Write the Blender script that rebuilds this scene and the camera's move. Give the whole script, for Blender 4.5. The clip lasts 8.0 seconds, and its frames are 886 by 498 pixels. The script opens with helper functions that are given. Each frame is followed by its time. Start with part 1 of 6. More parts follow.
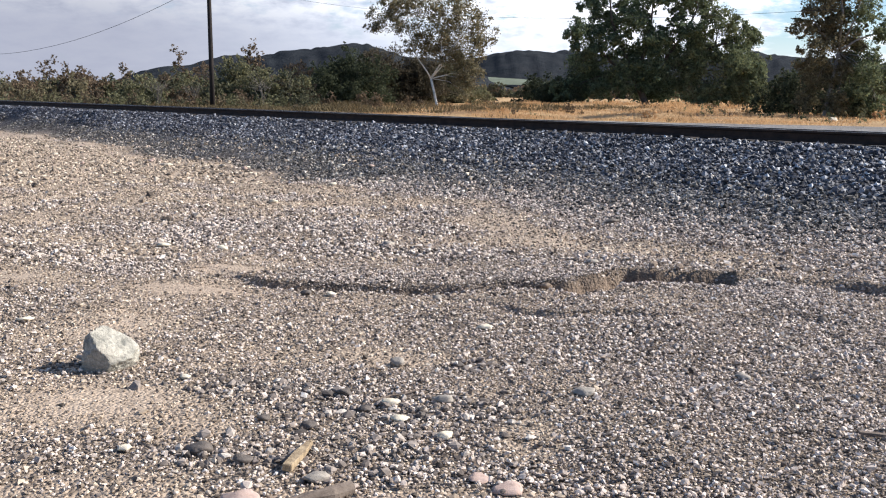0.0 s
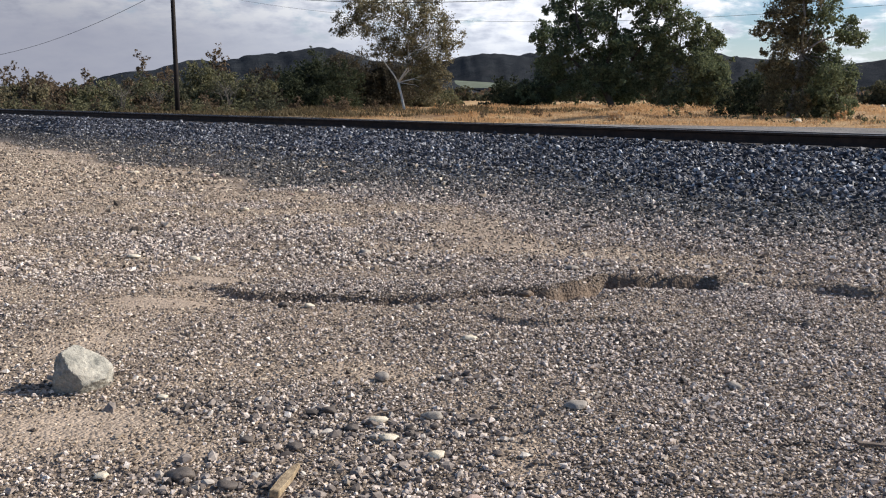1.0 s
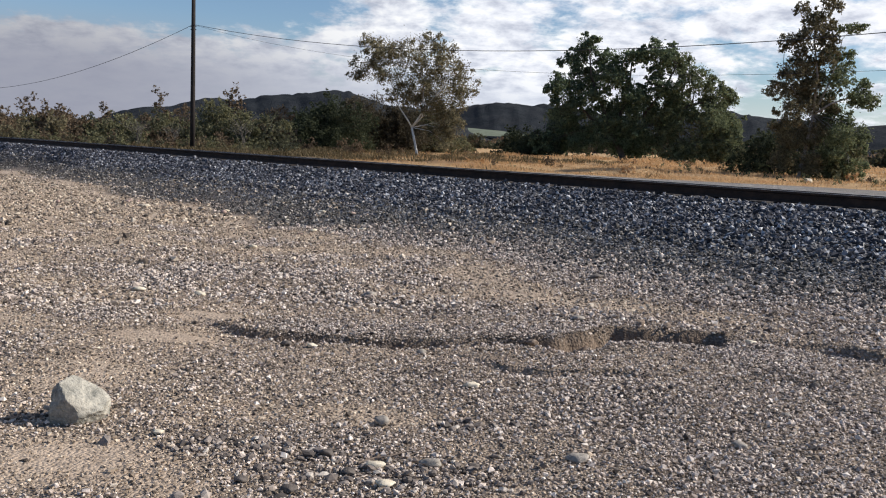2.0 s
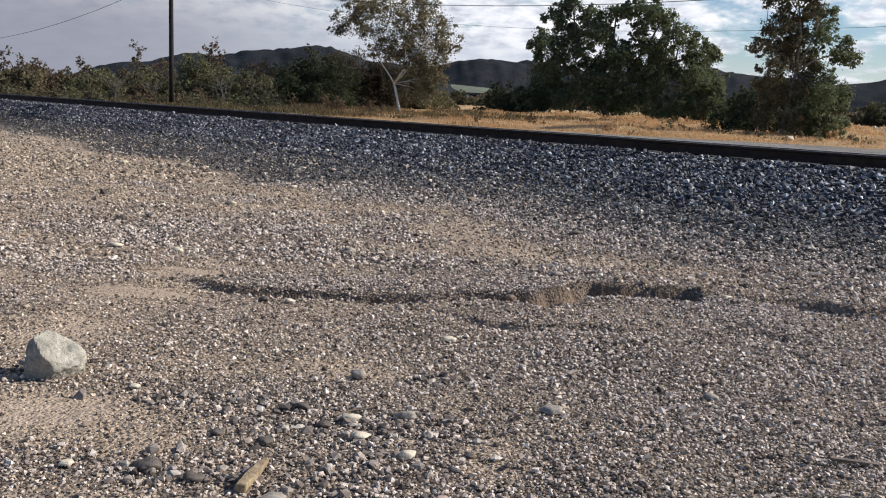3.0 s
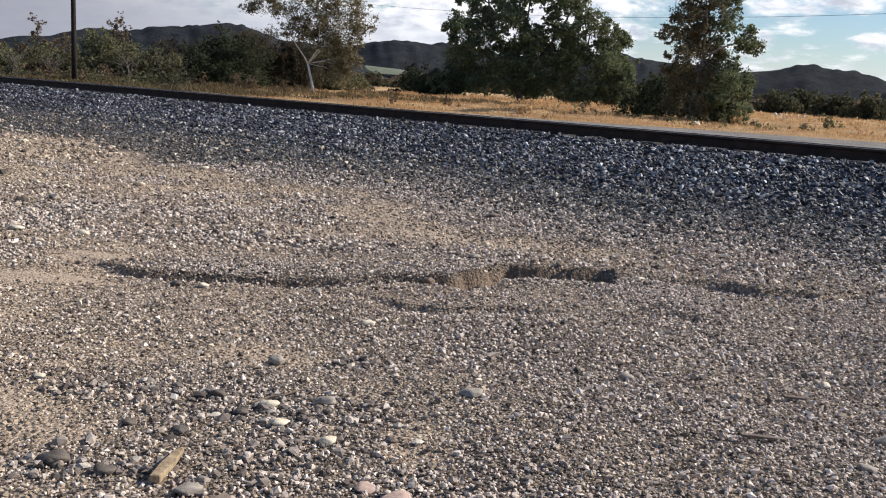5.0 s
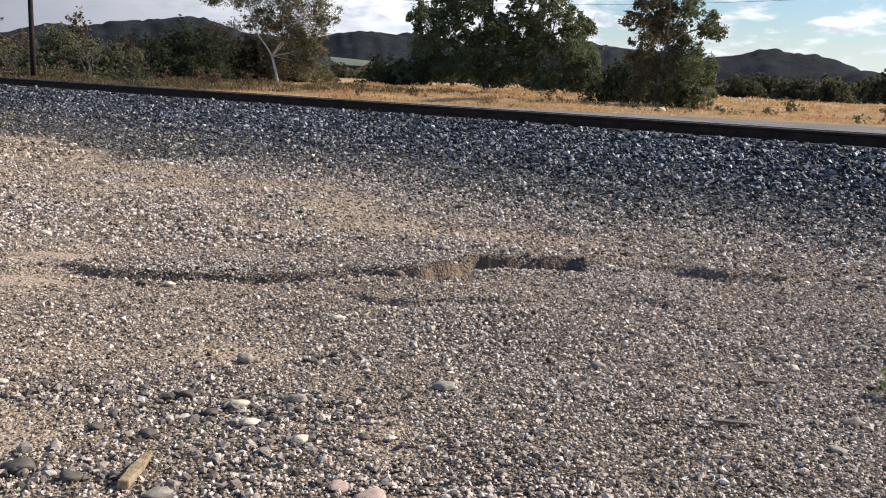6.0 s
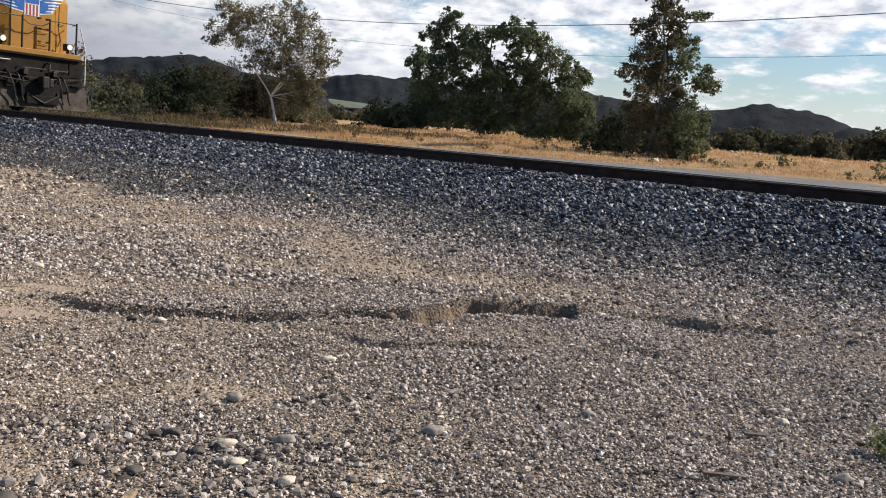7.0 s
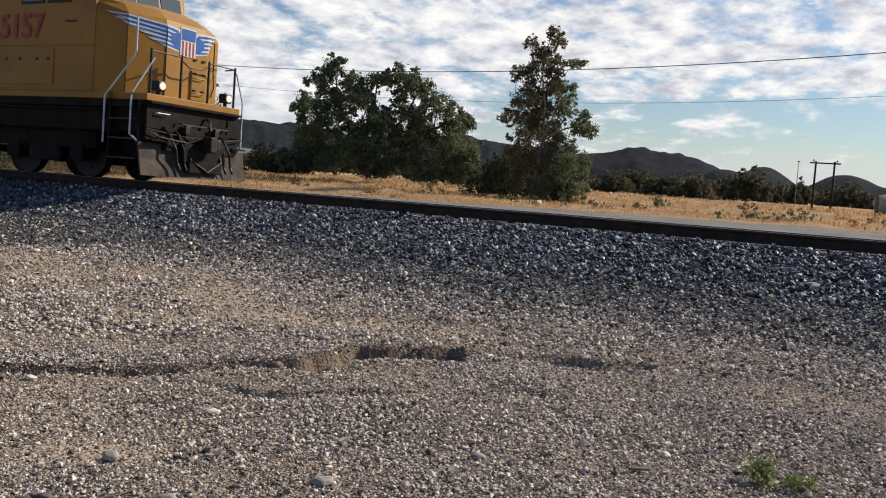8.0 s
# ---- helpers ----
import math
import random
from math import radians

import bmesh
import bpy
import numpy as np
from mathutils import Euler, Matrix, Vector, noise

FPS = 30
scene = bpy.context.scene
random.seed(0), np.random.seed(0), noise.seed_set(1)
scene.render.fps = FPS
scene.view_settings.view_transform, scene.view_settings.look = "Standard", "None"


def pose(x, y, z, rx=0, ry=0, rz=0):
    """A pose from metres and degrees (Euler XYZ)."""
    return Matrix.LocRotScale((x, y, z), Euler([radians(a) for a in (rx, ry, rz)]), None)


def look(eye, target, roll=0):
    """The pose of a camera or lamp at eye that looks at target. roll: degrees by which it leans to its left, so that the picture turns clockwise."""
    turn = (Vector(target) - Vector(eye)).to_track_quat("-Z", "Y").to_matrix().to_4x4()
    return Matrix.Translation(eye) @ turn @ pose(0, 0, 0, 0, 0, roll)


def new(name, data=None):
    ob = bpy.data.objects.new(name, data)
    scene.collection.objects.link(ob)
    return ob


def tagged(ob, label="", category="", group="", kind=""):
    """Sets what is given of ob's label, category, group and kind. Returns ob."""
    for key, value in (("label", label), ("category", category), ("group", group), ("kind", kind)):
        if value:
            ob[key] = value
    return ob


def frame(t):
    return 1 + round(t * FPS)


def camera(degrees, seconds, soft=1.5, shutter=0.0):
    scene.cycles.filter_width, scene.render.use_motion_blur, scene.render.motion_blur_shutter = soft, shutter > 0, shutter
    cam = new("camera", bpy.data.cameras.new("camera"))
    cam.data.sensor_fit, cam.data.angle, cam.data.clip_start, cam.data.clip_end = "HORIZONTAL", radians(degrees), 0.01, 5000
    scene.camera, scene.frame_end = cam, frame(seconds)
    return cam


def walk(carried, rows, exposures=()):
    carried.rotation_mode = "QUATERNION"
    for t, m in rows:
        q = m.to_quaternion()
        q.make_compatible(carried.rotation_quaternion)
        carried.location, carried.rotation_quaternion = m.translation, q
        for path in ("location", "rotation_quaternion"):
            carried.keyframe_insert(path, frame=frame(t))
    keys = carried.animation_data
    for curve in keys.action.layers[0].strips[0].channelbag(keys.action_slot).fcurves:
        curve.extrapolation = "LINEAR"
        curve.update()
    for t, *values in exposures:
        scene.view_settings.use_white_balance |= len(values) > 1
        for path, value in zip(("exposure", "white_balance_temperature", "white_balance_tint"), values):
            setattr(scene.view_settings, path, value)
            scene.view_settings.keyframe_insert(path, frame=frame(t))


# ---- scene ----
cam = camera(53.2, 8.0, soft=1.1)
PATH = [
    (0, (0.066, -0.029, 1.501), (-0.034, 1.938, 1.154), 0.6),
    (0.5, (0.003, 0.053, 1.513), (-0.058, 2.03, 1.217), -0.2),
    (1, (-0.027, 0.098, 1.519), (-0.056, 2.069, 1.18), 0.2),
    (1.2, (-0.024, 0.122, 1.521), (-0.071, 2.089, 1.161), 0.4),
    (2.3, (-0.022, 0.127, 1.5), (-0.061, 2.116, 1.29), 2.8),
    (2.5, (-0.031, 0.127, 1.496), (-0.062, 2.113, 1.263), 2.7),
    (3, (0.016, 0.126, 1.495), (0.01, 2.099, 1.164), 2.6),
    (3.5, (0.03, 0.138, 1.489), (0.1, 2.097, 1.092), 3.6),
    (4, (0.015, 0.146, 1.493), (0.198, 2.106, 1.139), 4.2),
    (4.2, (0.003, 0.134, 1.498), (0.199, 2.097, 1.171), 4.1),
    (5.5, (-0.008, 0.188, 1.487), (0.181, 2.143, 1.108), 3.0),
    (6, (0.001, 0.198, 1.497), (0.256, 2.145, 1.119), 2.5),
    (6.5, (0.002, 0.2, 1.493), (0.274, 2.151, 1.147), 3.2),
    (7, (-0.01, 0.184, 1.499), (0.259, 2.146, 1.219), 4.2),
    (7.5, (-0.001, 0.186, 1.502), (0.334, 2.143, 1.267), 3.6),
    (8, (0.007, 0.18, 1.507), (0.517, 2.107, 1.342), 3.7),
]
walk(cam, [(t, look(eye, aim, roll)) for t, eye, aim, roll in PATH], [
    (0.0, 0.62, 6220, 10), (0.5, 0.2, 6300, 10), (1.2, 0.2, 6350, 10), (2.5, 0.09, 6380, 10), (3.0, 0.10, 6380, 10), (3.5, 0.42, 6450, 10), (4.0, 0.46, 6450, 10),
    (5.5, 0.16, 6520, 10), (6.0, 0.35, 6530, 10), (6.5, 0.35, 6530, 10), (7.0, 0.18, 6580, 10), (7.5, -0.05, 6600, 10), (8.0, 0.02, 6680, 10)])

# ---- light ----
SUN_AZ, SUN_EL = 82.0, 33.0        # degrees clockwise from +y, and above the horizon
sun_dir = Vector((math.sin(radians(SUN_AZ)) * math.cos(radians(SUN_EL)),
                  math.cos(radians(SUN_AZ)) * math.cos(radians(SUN_EL)), math.sin(radians(SUN_EL))))
sun_data = bpy.data.lights.new("sun", "SUN")
sun_data.energy, sun_data.angle, sun_data.color = 5.0, radians(0.6), (1.0, 0.93, 0.84)
sun = new("sun", sun_data)
sun.matrix_world = look(sun_dir * 200, (0, 0, 0))
scene.view_settings.exposure = 0.0


def nodes_of(tree):
    tree.nodes.clear()

    def add(kind, **values):
        node = tree.nodes.new(kind)
        for key, value in values.items():
            node.inputs[key].default_value = value
        return node
    return add, tree.links.new


def ramp(add, stops, interpolation="LINEAR"):
    node = add("ShaderNodeValToRGB")
    node.color_ramp.interpolation = interpolation
    el = node.color_ramp.elements
    while len(el) < len(stops):
        el.new(0.5)
    for e, (p, c) in zip(el, stops):
        e.position, e.color = p, (*c, 1)
    return node


def mixc(add, link, fac, a, b, blend="MIX"):
    node = add("ShaderNodeMix")
    node.data_type, node.blend_type = "RGBA", blend
    for sock, v in ((node.inputs[0], fac), (node.inputs[6], a), (node.inputs[7], b)):
        if hasattr(v, "is_linked"):
            link(v, sock)
        elif isinstance(v, (int, float)):
            sock.default_value = v
        else:
            sock.default_value = (*v, 1)
    return node.outputs[2]


def maths(add, link, op, a, b=0.0, clamp=False):
    node = add("ShaderNodeMath")
    node.operation, node.use_clamp = op, clamp
    for sock, v in zip(node.inputs, (a, b)):
        if hasattr(v, "is_linked"):
            link(v, sock)
        else:
            sock.default_value = v
    return node.outputs[0]


def build_world():
    world = bpy.data.worlds.new("sky")
    scene.world = world
    world.use_nodes = True
    add, link = nodes_of(world.node_tree)
    sky = add("ShaderNodeTexSky")
    sky.sky_type, sky.sun_disc = "NISHITA", False
    sky.sun_elevation, sky.sun_rotation = radians(SUN_EL), radians(SUN_AZ)
    sky.air_density, sky.dust_density, sky.ozone_density = 1.1, 0.3, 2.5
    # the cloud sheet: the direction cast on a flat layer
    co = add("ShaderNodeTexCoord")
    sep = add("ShaderNodeSeparateXYZ")
    link(co.outputs["Generated"], sep.inputs[0])
    up = maths(add, link, "MAXIMUM", sep.outputs[2], 0.0)
    den = maths(add, link, "ADD", up, 0.28)
    px = maths(add, link, "DIVIDE", sep.outputs[0], den)
    py = maths(add, link, "DIVIDE", sep.outputs[1], den)
    flat = add("ShaderNodeCombineXYZ")
    link(px, flat.inputs[0]), link(py, flat.inputs[1])
    big = add("ShaderNodeTexNoise", Scale=1.0, Detail=3.0, Roughness=0.55, Distortion=0.2)
    link(flat.outputs[0], big.inputs["Vector"])
    turn = add("ShaderNodeMapping")
    turn.inputs["Rotation"].default_value = (0, 0, radians(-8))
    turn.inputs["Scale"].default_value = (1.15, 1.1, 1.0)
    link(flat.outputs[0], turn.inputs["Vector"])
    small = add("ShaderNodeTexNoise", Scale=5.6, Detail=8.0, Roughness=0.6, Distortion=0.1)
    link(turn.outputs[0], small.inputs["Vector"])
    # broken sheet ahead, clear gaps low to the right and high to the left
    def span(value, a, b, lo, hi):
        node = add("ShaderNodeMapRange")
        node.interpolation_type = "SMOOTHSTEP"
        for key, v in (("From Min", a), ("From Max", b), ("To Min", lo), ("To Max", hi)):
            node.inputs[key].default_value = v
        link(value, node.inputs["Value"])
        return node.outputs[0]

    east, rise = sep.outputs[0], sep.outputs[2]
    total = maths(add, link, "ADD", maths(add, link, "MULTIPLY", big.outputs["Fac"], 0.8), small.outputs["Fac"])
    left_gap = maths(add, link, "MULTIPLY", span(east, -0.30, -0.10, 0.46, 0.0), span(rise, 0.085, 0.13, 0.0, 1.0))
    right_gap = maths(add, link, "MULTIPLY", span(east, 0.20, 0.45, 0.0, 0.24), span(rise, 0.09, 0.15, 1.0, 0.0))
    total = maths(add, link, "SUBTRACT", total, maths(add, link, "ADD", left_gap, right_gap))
    # the sheet is thinned overhead towards the unseen south, to a clear blue that dims the fill light
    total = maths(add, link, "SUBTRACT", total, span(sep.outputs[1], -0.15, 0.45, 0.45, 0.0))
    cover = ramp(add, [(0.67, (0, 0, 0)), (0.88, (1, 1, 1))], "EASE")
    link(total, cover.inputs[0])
    shade = ramp(add, [(0.40, (1.0, 1.0, 1.0)), (0.52, (0.80, 0.82, 0.88)), (0.66, (0.52, 0.55, 0.64))])
    soft = add("ShaderNodeTexNoise", Scale=8.5, Detail=9.0, Roughness=0.6, Distortion=0.1)
    link(turn.outputs[0], soft.inputs["Vector"])
    link(soft.outputs["Fac"], shade.inputs[0])
    # haze low over the horizon: dull and deep to the left, thin and bright to the right
    depth = span(east, -0.45, 0.45, 0.022, -0.045)
    haze = span(maths(add, link, "SUBTRACT", rise, depth), 0.035, 0.115, 0.92, 0.0)
    tint = mixc(add, link, span(east, -0.42, 0.15, 0.0, 1.0), (0.30, 0.31, 0.375), (0.64, 0.68, 0.76))
    sky_bg = add("ShaderNodeBackground", Strength=0.083)
    link(mixc(add, link, 1.0, sky.outputs[0], (0.90, 0.99, 1.15), "MULTIPLY"), sky_bg.inputs[0])
    cloud_bg = add("ShaderNodeBackground")
    link(span(east, -0.5, 0.05, 0.55, 0.98), cloud_bg.inputs["Strength"])
    link(shade.outputs[0], cloud_bg.inputs[0])
    haze_bg = add("ShaderNodeBackground")
    link(tint, haze_bg.inputs[0])
    mix = add("ShaderNodeMixShader")
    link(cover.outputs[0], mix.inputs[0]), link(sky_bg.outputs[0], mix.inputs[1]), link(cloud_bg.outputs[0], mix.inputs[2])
    veil = add("ShaderNodeMixShader")
    link(haze, veil.inputs[0]), link(mix.outputs[0], veil.inputs[1]), link(haze_bg.outputs[0], veil.inputs[2])
    out = add("ShaderNodeOutputWorld")
    link(veil.outputs[0], out.inputs[0])


build_world()


# ---- materials ----
def principled(name):
    mat = bpy.data.materials.new(name)
    mat.use_nodes = True
    add, link = nodes_of(mat.node_tree)
    b = add("ShaderNodeBsdfPrincipled")
    out = add("ShaderNodeOutputMaterial")
    link(b.outputs[0], out.inputs[0])
    return mat, add, link, b


def bump(add, link, b, height, strength, distance):
    n = add("ShaderNodeBump", Strength=strength, Distance=distance)
    link(height, n.inputs["Height"])
    link(n.outputs[0], b.inputs["Normal"])


def surface(name, dark, light, scale=8.0, rough=0.7, metal=0.0, bump_d=0.004, grime=None, coat=0.0, spec=0.4):
    """A worn surface: two tones by a coarse and a fine noise, with grime and relief."""
    mat, add, link, b = principled(name)
    co = add("ShaderNodeTexCoord")
    n1 = add("ShaderNodeTexNoise", Scale=scale, Detail=6.0, Roughness=0.6)
    n2 = add("ShaderNodeTexNoise", Scale=scale * 7, Detail=4.0, Roughness=0.7)
    link(co.outputs["Object"], n1.inputs["Vector"]), link(co.outputs["Object"], n2.inputs["Vector"])
    f = maths(add, link, "ADD", maths(add, link, "MULTIPLY", n1.outputs["Fac"], 0.65),
              maths(add, link, "MULTIPLY", n2.outputs["Fac"], 0.35))
    r = ramp(add, [(0.36, dark), (0.62, light)])
    link(f, r.inputs[0])
    col = r.outputs[0]
    if grime:
        n3 = add("ShaderNodeTexNoise", Scale=scale * 0.4, Detail=8.0, Roughness=0.7)
        link(co.outputs["Object"], n3.inputs["Vector"])
        g = ramp(add, [(0.5, (0, 0, 0)), (0.72, (0.7, 0.7, 0.7))])
        link(n3.outputs["Fac"], g.inputs[0])
        col = mixc(add, link, g.outputs[0], col, grime)
    link(col, b.inputs["Base Color"])
    b.inputs["Roughness"].default_value, b.inputs["Metallic"].default_value = rough, metal
    b.inputs["Coat Weight"].default_value = coat
    b.inputs["Specular IOR Level"].default_value = spec
    bump(add, link, b, n2.outputs["Fac"], 0.5, bump_d)
    return mat


def stones_material(name, stops, rough=0.85):
    """Loose stones: each island has its own tone."""
    mat, add, link, b = principled(name)
    geo = add("ShaderNodeNewGeometry")
    r = ramp(add, stops)
    link(geo.outputs["Random Per Island"], r.inputs[0])
    n = add("ShaderNodeTexNoise", Scale=90.0, Detail=4.0)
    co = add("ShaderNodeTexCoord")
    link(co.outputs["Object"], n.inputs["Vector"])
    v = ramp(add, [(0.3, (0.72, 0.72, 0.72)), (0.7, (1.15, 1.15, 1.15))])
    link(n.outputs["Fac"], v.inputs[0])
    link(mixc(add, link, 1.0, r.outputs[0], v.outputs[0], "MULTIPLY"), b.inputs["Base Color"])
    b.inputs["Roughness"].default_value = rough
    return mat


def leaf_material(name, dark, light, through_light=0.4):
    mat, add, link, b = principled(name)
    geo = add("ShaderNodeNewGeometry")
    co = add("ShaderNodeTexCoord")
    n = add("ShaderNodeTexNoise", Scale=0.45, Detail=3.0)
    link(co.outputs["Object"], n.inputs["Vector"])
    f = maths(add, link, "ADD", maths(add, link, "MULTIPLY", geo.outputs["Random Per Island"], 0.55),
              maths(add, link, "MULTIPLY", n.outputs["Fac"], 0.5))
    r = ramp(add, [(0.25, dark), (0.8, light)])
    link(f, r.inputs[0])
    link(r.outputs[0], b.inputs["Base Color"])
    b.inputs["Roughness"].default_value = 0.85
    b.inputs["Specular IOR Level"].default_value = 0.2
    tr = add("ShaderNodeBsdfTranslucent")
    link(r.outputs[0], tr.inputs[0])
    mix = add("ShaderNodeMixShader", Fac=through_light)
    link(b.outputs[0], mix.inputs[1]), link(tr.outputs[0], mix.inputs[2])
    for node in mat.node_tree.nodes:
        if node.bl_idname == "ShaderNodeOutputMaterial":
            link(mix.outputs[0], node.inputs[0])
    return mat


def ground_material():
    """Gravel flat, tan dirt, ballast, dry field and service road on one sheet, by four masks of the ground."""
    mat, add, link, b = principled("ground_gravel")
    co = add("ShaderNodeTexCoord")
    pos = co.outputs["Object"]

    def mask(name):
        a = add("ShaderNodeAttribute")
        a.attribute_name = name
        return a.outputs["Fac"]

    def cells(scale):
        v = add("ShaderNodeTexVoronoi", Scale=scale, Randomness=1.0)
        link(pos, v.inputs["Vector"])
        bw = add("ShaderNodeSeparateColor")
        link(v.outputs["Color"], bw.inputs[0])
        return v.outputs["Distance"], bw.outputs[0], bw.outputs[1]

    wide = add("ShaderNodeTexNoise", Scale=0.7, Detail=6.0, Roughness=0.62)
    fine = add("ShaderNodeTexNoise", Scale=38.0, Detail=5.0, Roughness=0.65)
    link(pos, wide.inputs["Vector"]), link(pos, fine.inputs["Vector"])
    d1, c1, h1 = cells(52.0)
    d2, c2, h2 = cells(19.0)
    # ground under the pebbles, coloured dark for the shade in the gaps
    gravel = ramp(add, [(0.0, (0.018, 0.014, 0.011)), (0.4, (0.05, 0.040, 0.033)), (0.75, (0.11, 0.089, 0.076)), (1.0, (0.3, 0.257, 0.222))])
    link(c1, gravel.inputs[0])
    dirt = ramp(add, [(0.3, (0.32, 0.24, 0.172)), (0.7, (0.58, 0.455, 0.34))])
    link(maths(add, link, "ADD", maths(add, link, "MULTIPLY", fine.outputs["Fac"], 0.6),
               maths(add, link, "MULTIPLY", wide.outputs["Fac"], 0.4)), dirt.inputs[0])
    ballast = ramp(add, [(0.0, (0.025, 0.025, 0.03)), (0.5, (0.075, 0.076, 0.086)), (0.85, (0.16, 0.16, 0.17)), (1.0, (0.36, 0.36, 0.37))])
    link(c2, ballast.inputs[0])
    field = ramp(add, [(0.34, (0.24, 0.145, 0.072)), (0.45, (0.40, 0.25, 0.118)), (0.58, (0.51, 0.335, 0.165)), (0.72, (0.62, 0.43, 0.215))])
    wide2 = add("ShaderNodeTexNoise", Scale=0.16, Detail=9.0, Roughness=0.72)
    link(pos, wide2.inputs["Vector"])
    link(wide2.outputs["Fac"], field.inputs[0])
    road = ramp(add, [(0.3, (0.19, 0.172, 0.155)), (0.7, (0.31, 0.283, 0.258))])
    link(wide.outputs["Fac"], road.inputs[0])
    tone = ramp(add, [(0.3, (0.80, 0.79, 0.78)), (0.7, (1.14, 1.13, 1.10))])
    link(wide.outputs["Fac"], tone.inputs[0])
    col = mixc(add, link, 1.0, gravel.outputs[0], tone.outputs[0], "MULTIPLY")
    # pebbles half sunk in the dirt
    patch = maths(add, link, "MULTIPLY", mask("dirt"), maths(add, link, "ADD", h1, 0.55), True)
    col = mixc(add, link, patch, col, dirt.outputs[0])
    # brown clay of the cut bank, its colour darkened for the bank's shade
    shaded_clay = ramp(add, [(0.3, (0.095, 0.068, 0.049)), (0.7, (0.25, 0.184, 0.132))])
    link(fine.outputs["Fac"], shaded_clay.inputs[0])
    col = mixc(add, link, mask("shaded_clay"), col, shaded_clay.outputs[0])
    col = mixc(add, link, mask("ballast"), col, ballast.outputs[0])
    col = mixc(add, link, mask("road"), col, road.outputs[0])
    col = mixc(add, link, mask("field"), col, field.outputs[0])
    weedy = ramp(add, [(0.35, (0.07, 0.053, 0.030)), (0.65, (0.16, 0.113, 0.060))])
    link(wide2.outputs["Fac"], weedy.inputs[0])
    col = mixc(add, link, mask("scrub"), col, weedy.outputs[0])
    link(col, b.inputs["Base Color"])
    b.inputs["Roughness"].default_value = 0.9
    b.inputs["Specular IOR Level"].default_value = 0.25
    hm = add("ShaderNodeMix")
    link(mask("ballast"), hm.inputs[0])
    link(maths(add, link, "MULTIPLY", d1, -0.4), hm.inputs[2]), link(maths(add, link, "MULTIPLY", d2, -1.0), hm.inputs[3])
    bare = maths(add, link, "MAXIMUM", mask("dirt"), mask("shaded_clay"), True)
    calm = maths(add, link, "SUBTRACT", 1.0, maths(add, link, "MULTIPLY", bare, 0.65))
    grain = maths(add, link, "ADD", maths(add, link, "MULTIPLY", hm.outputs[0], calm), maths(add, link, "MULTIPLY", fine.outputs["Fac"], 0.12))
    bump(add, link, b, grain, 1.0, 0.06)
    return mat


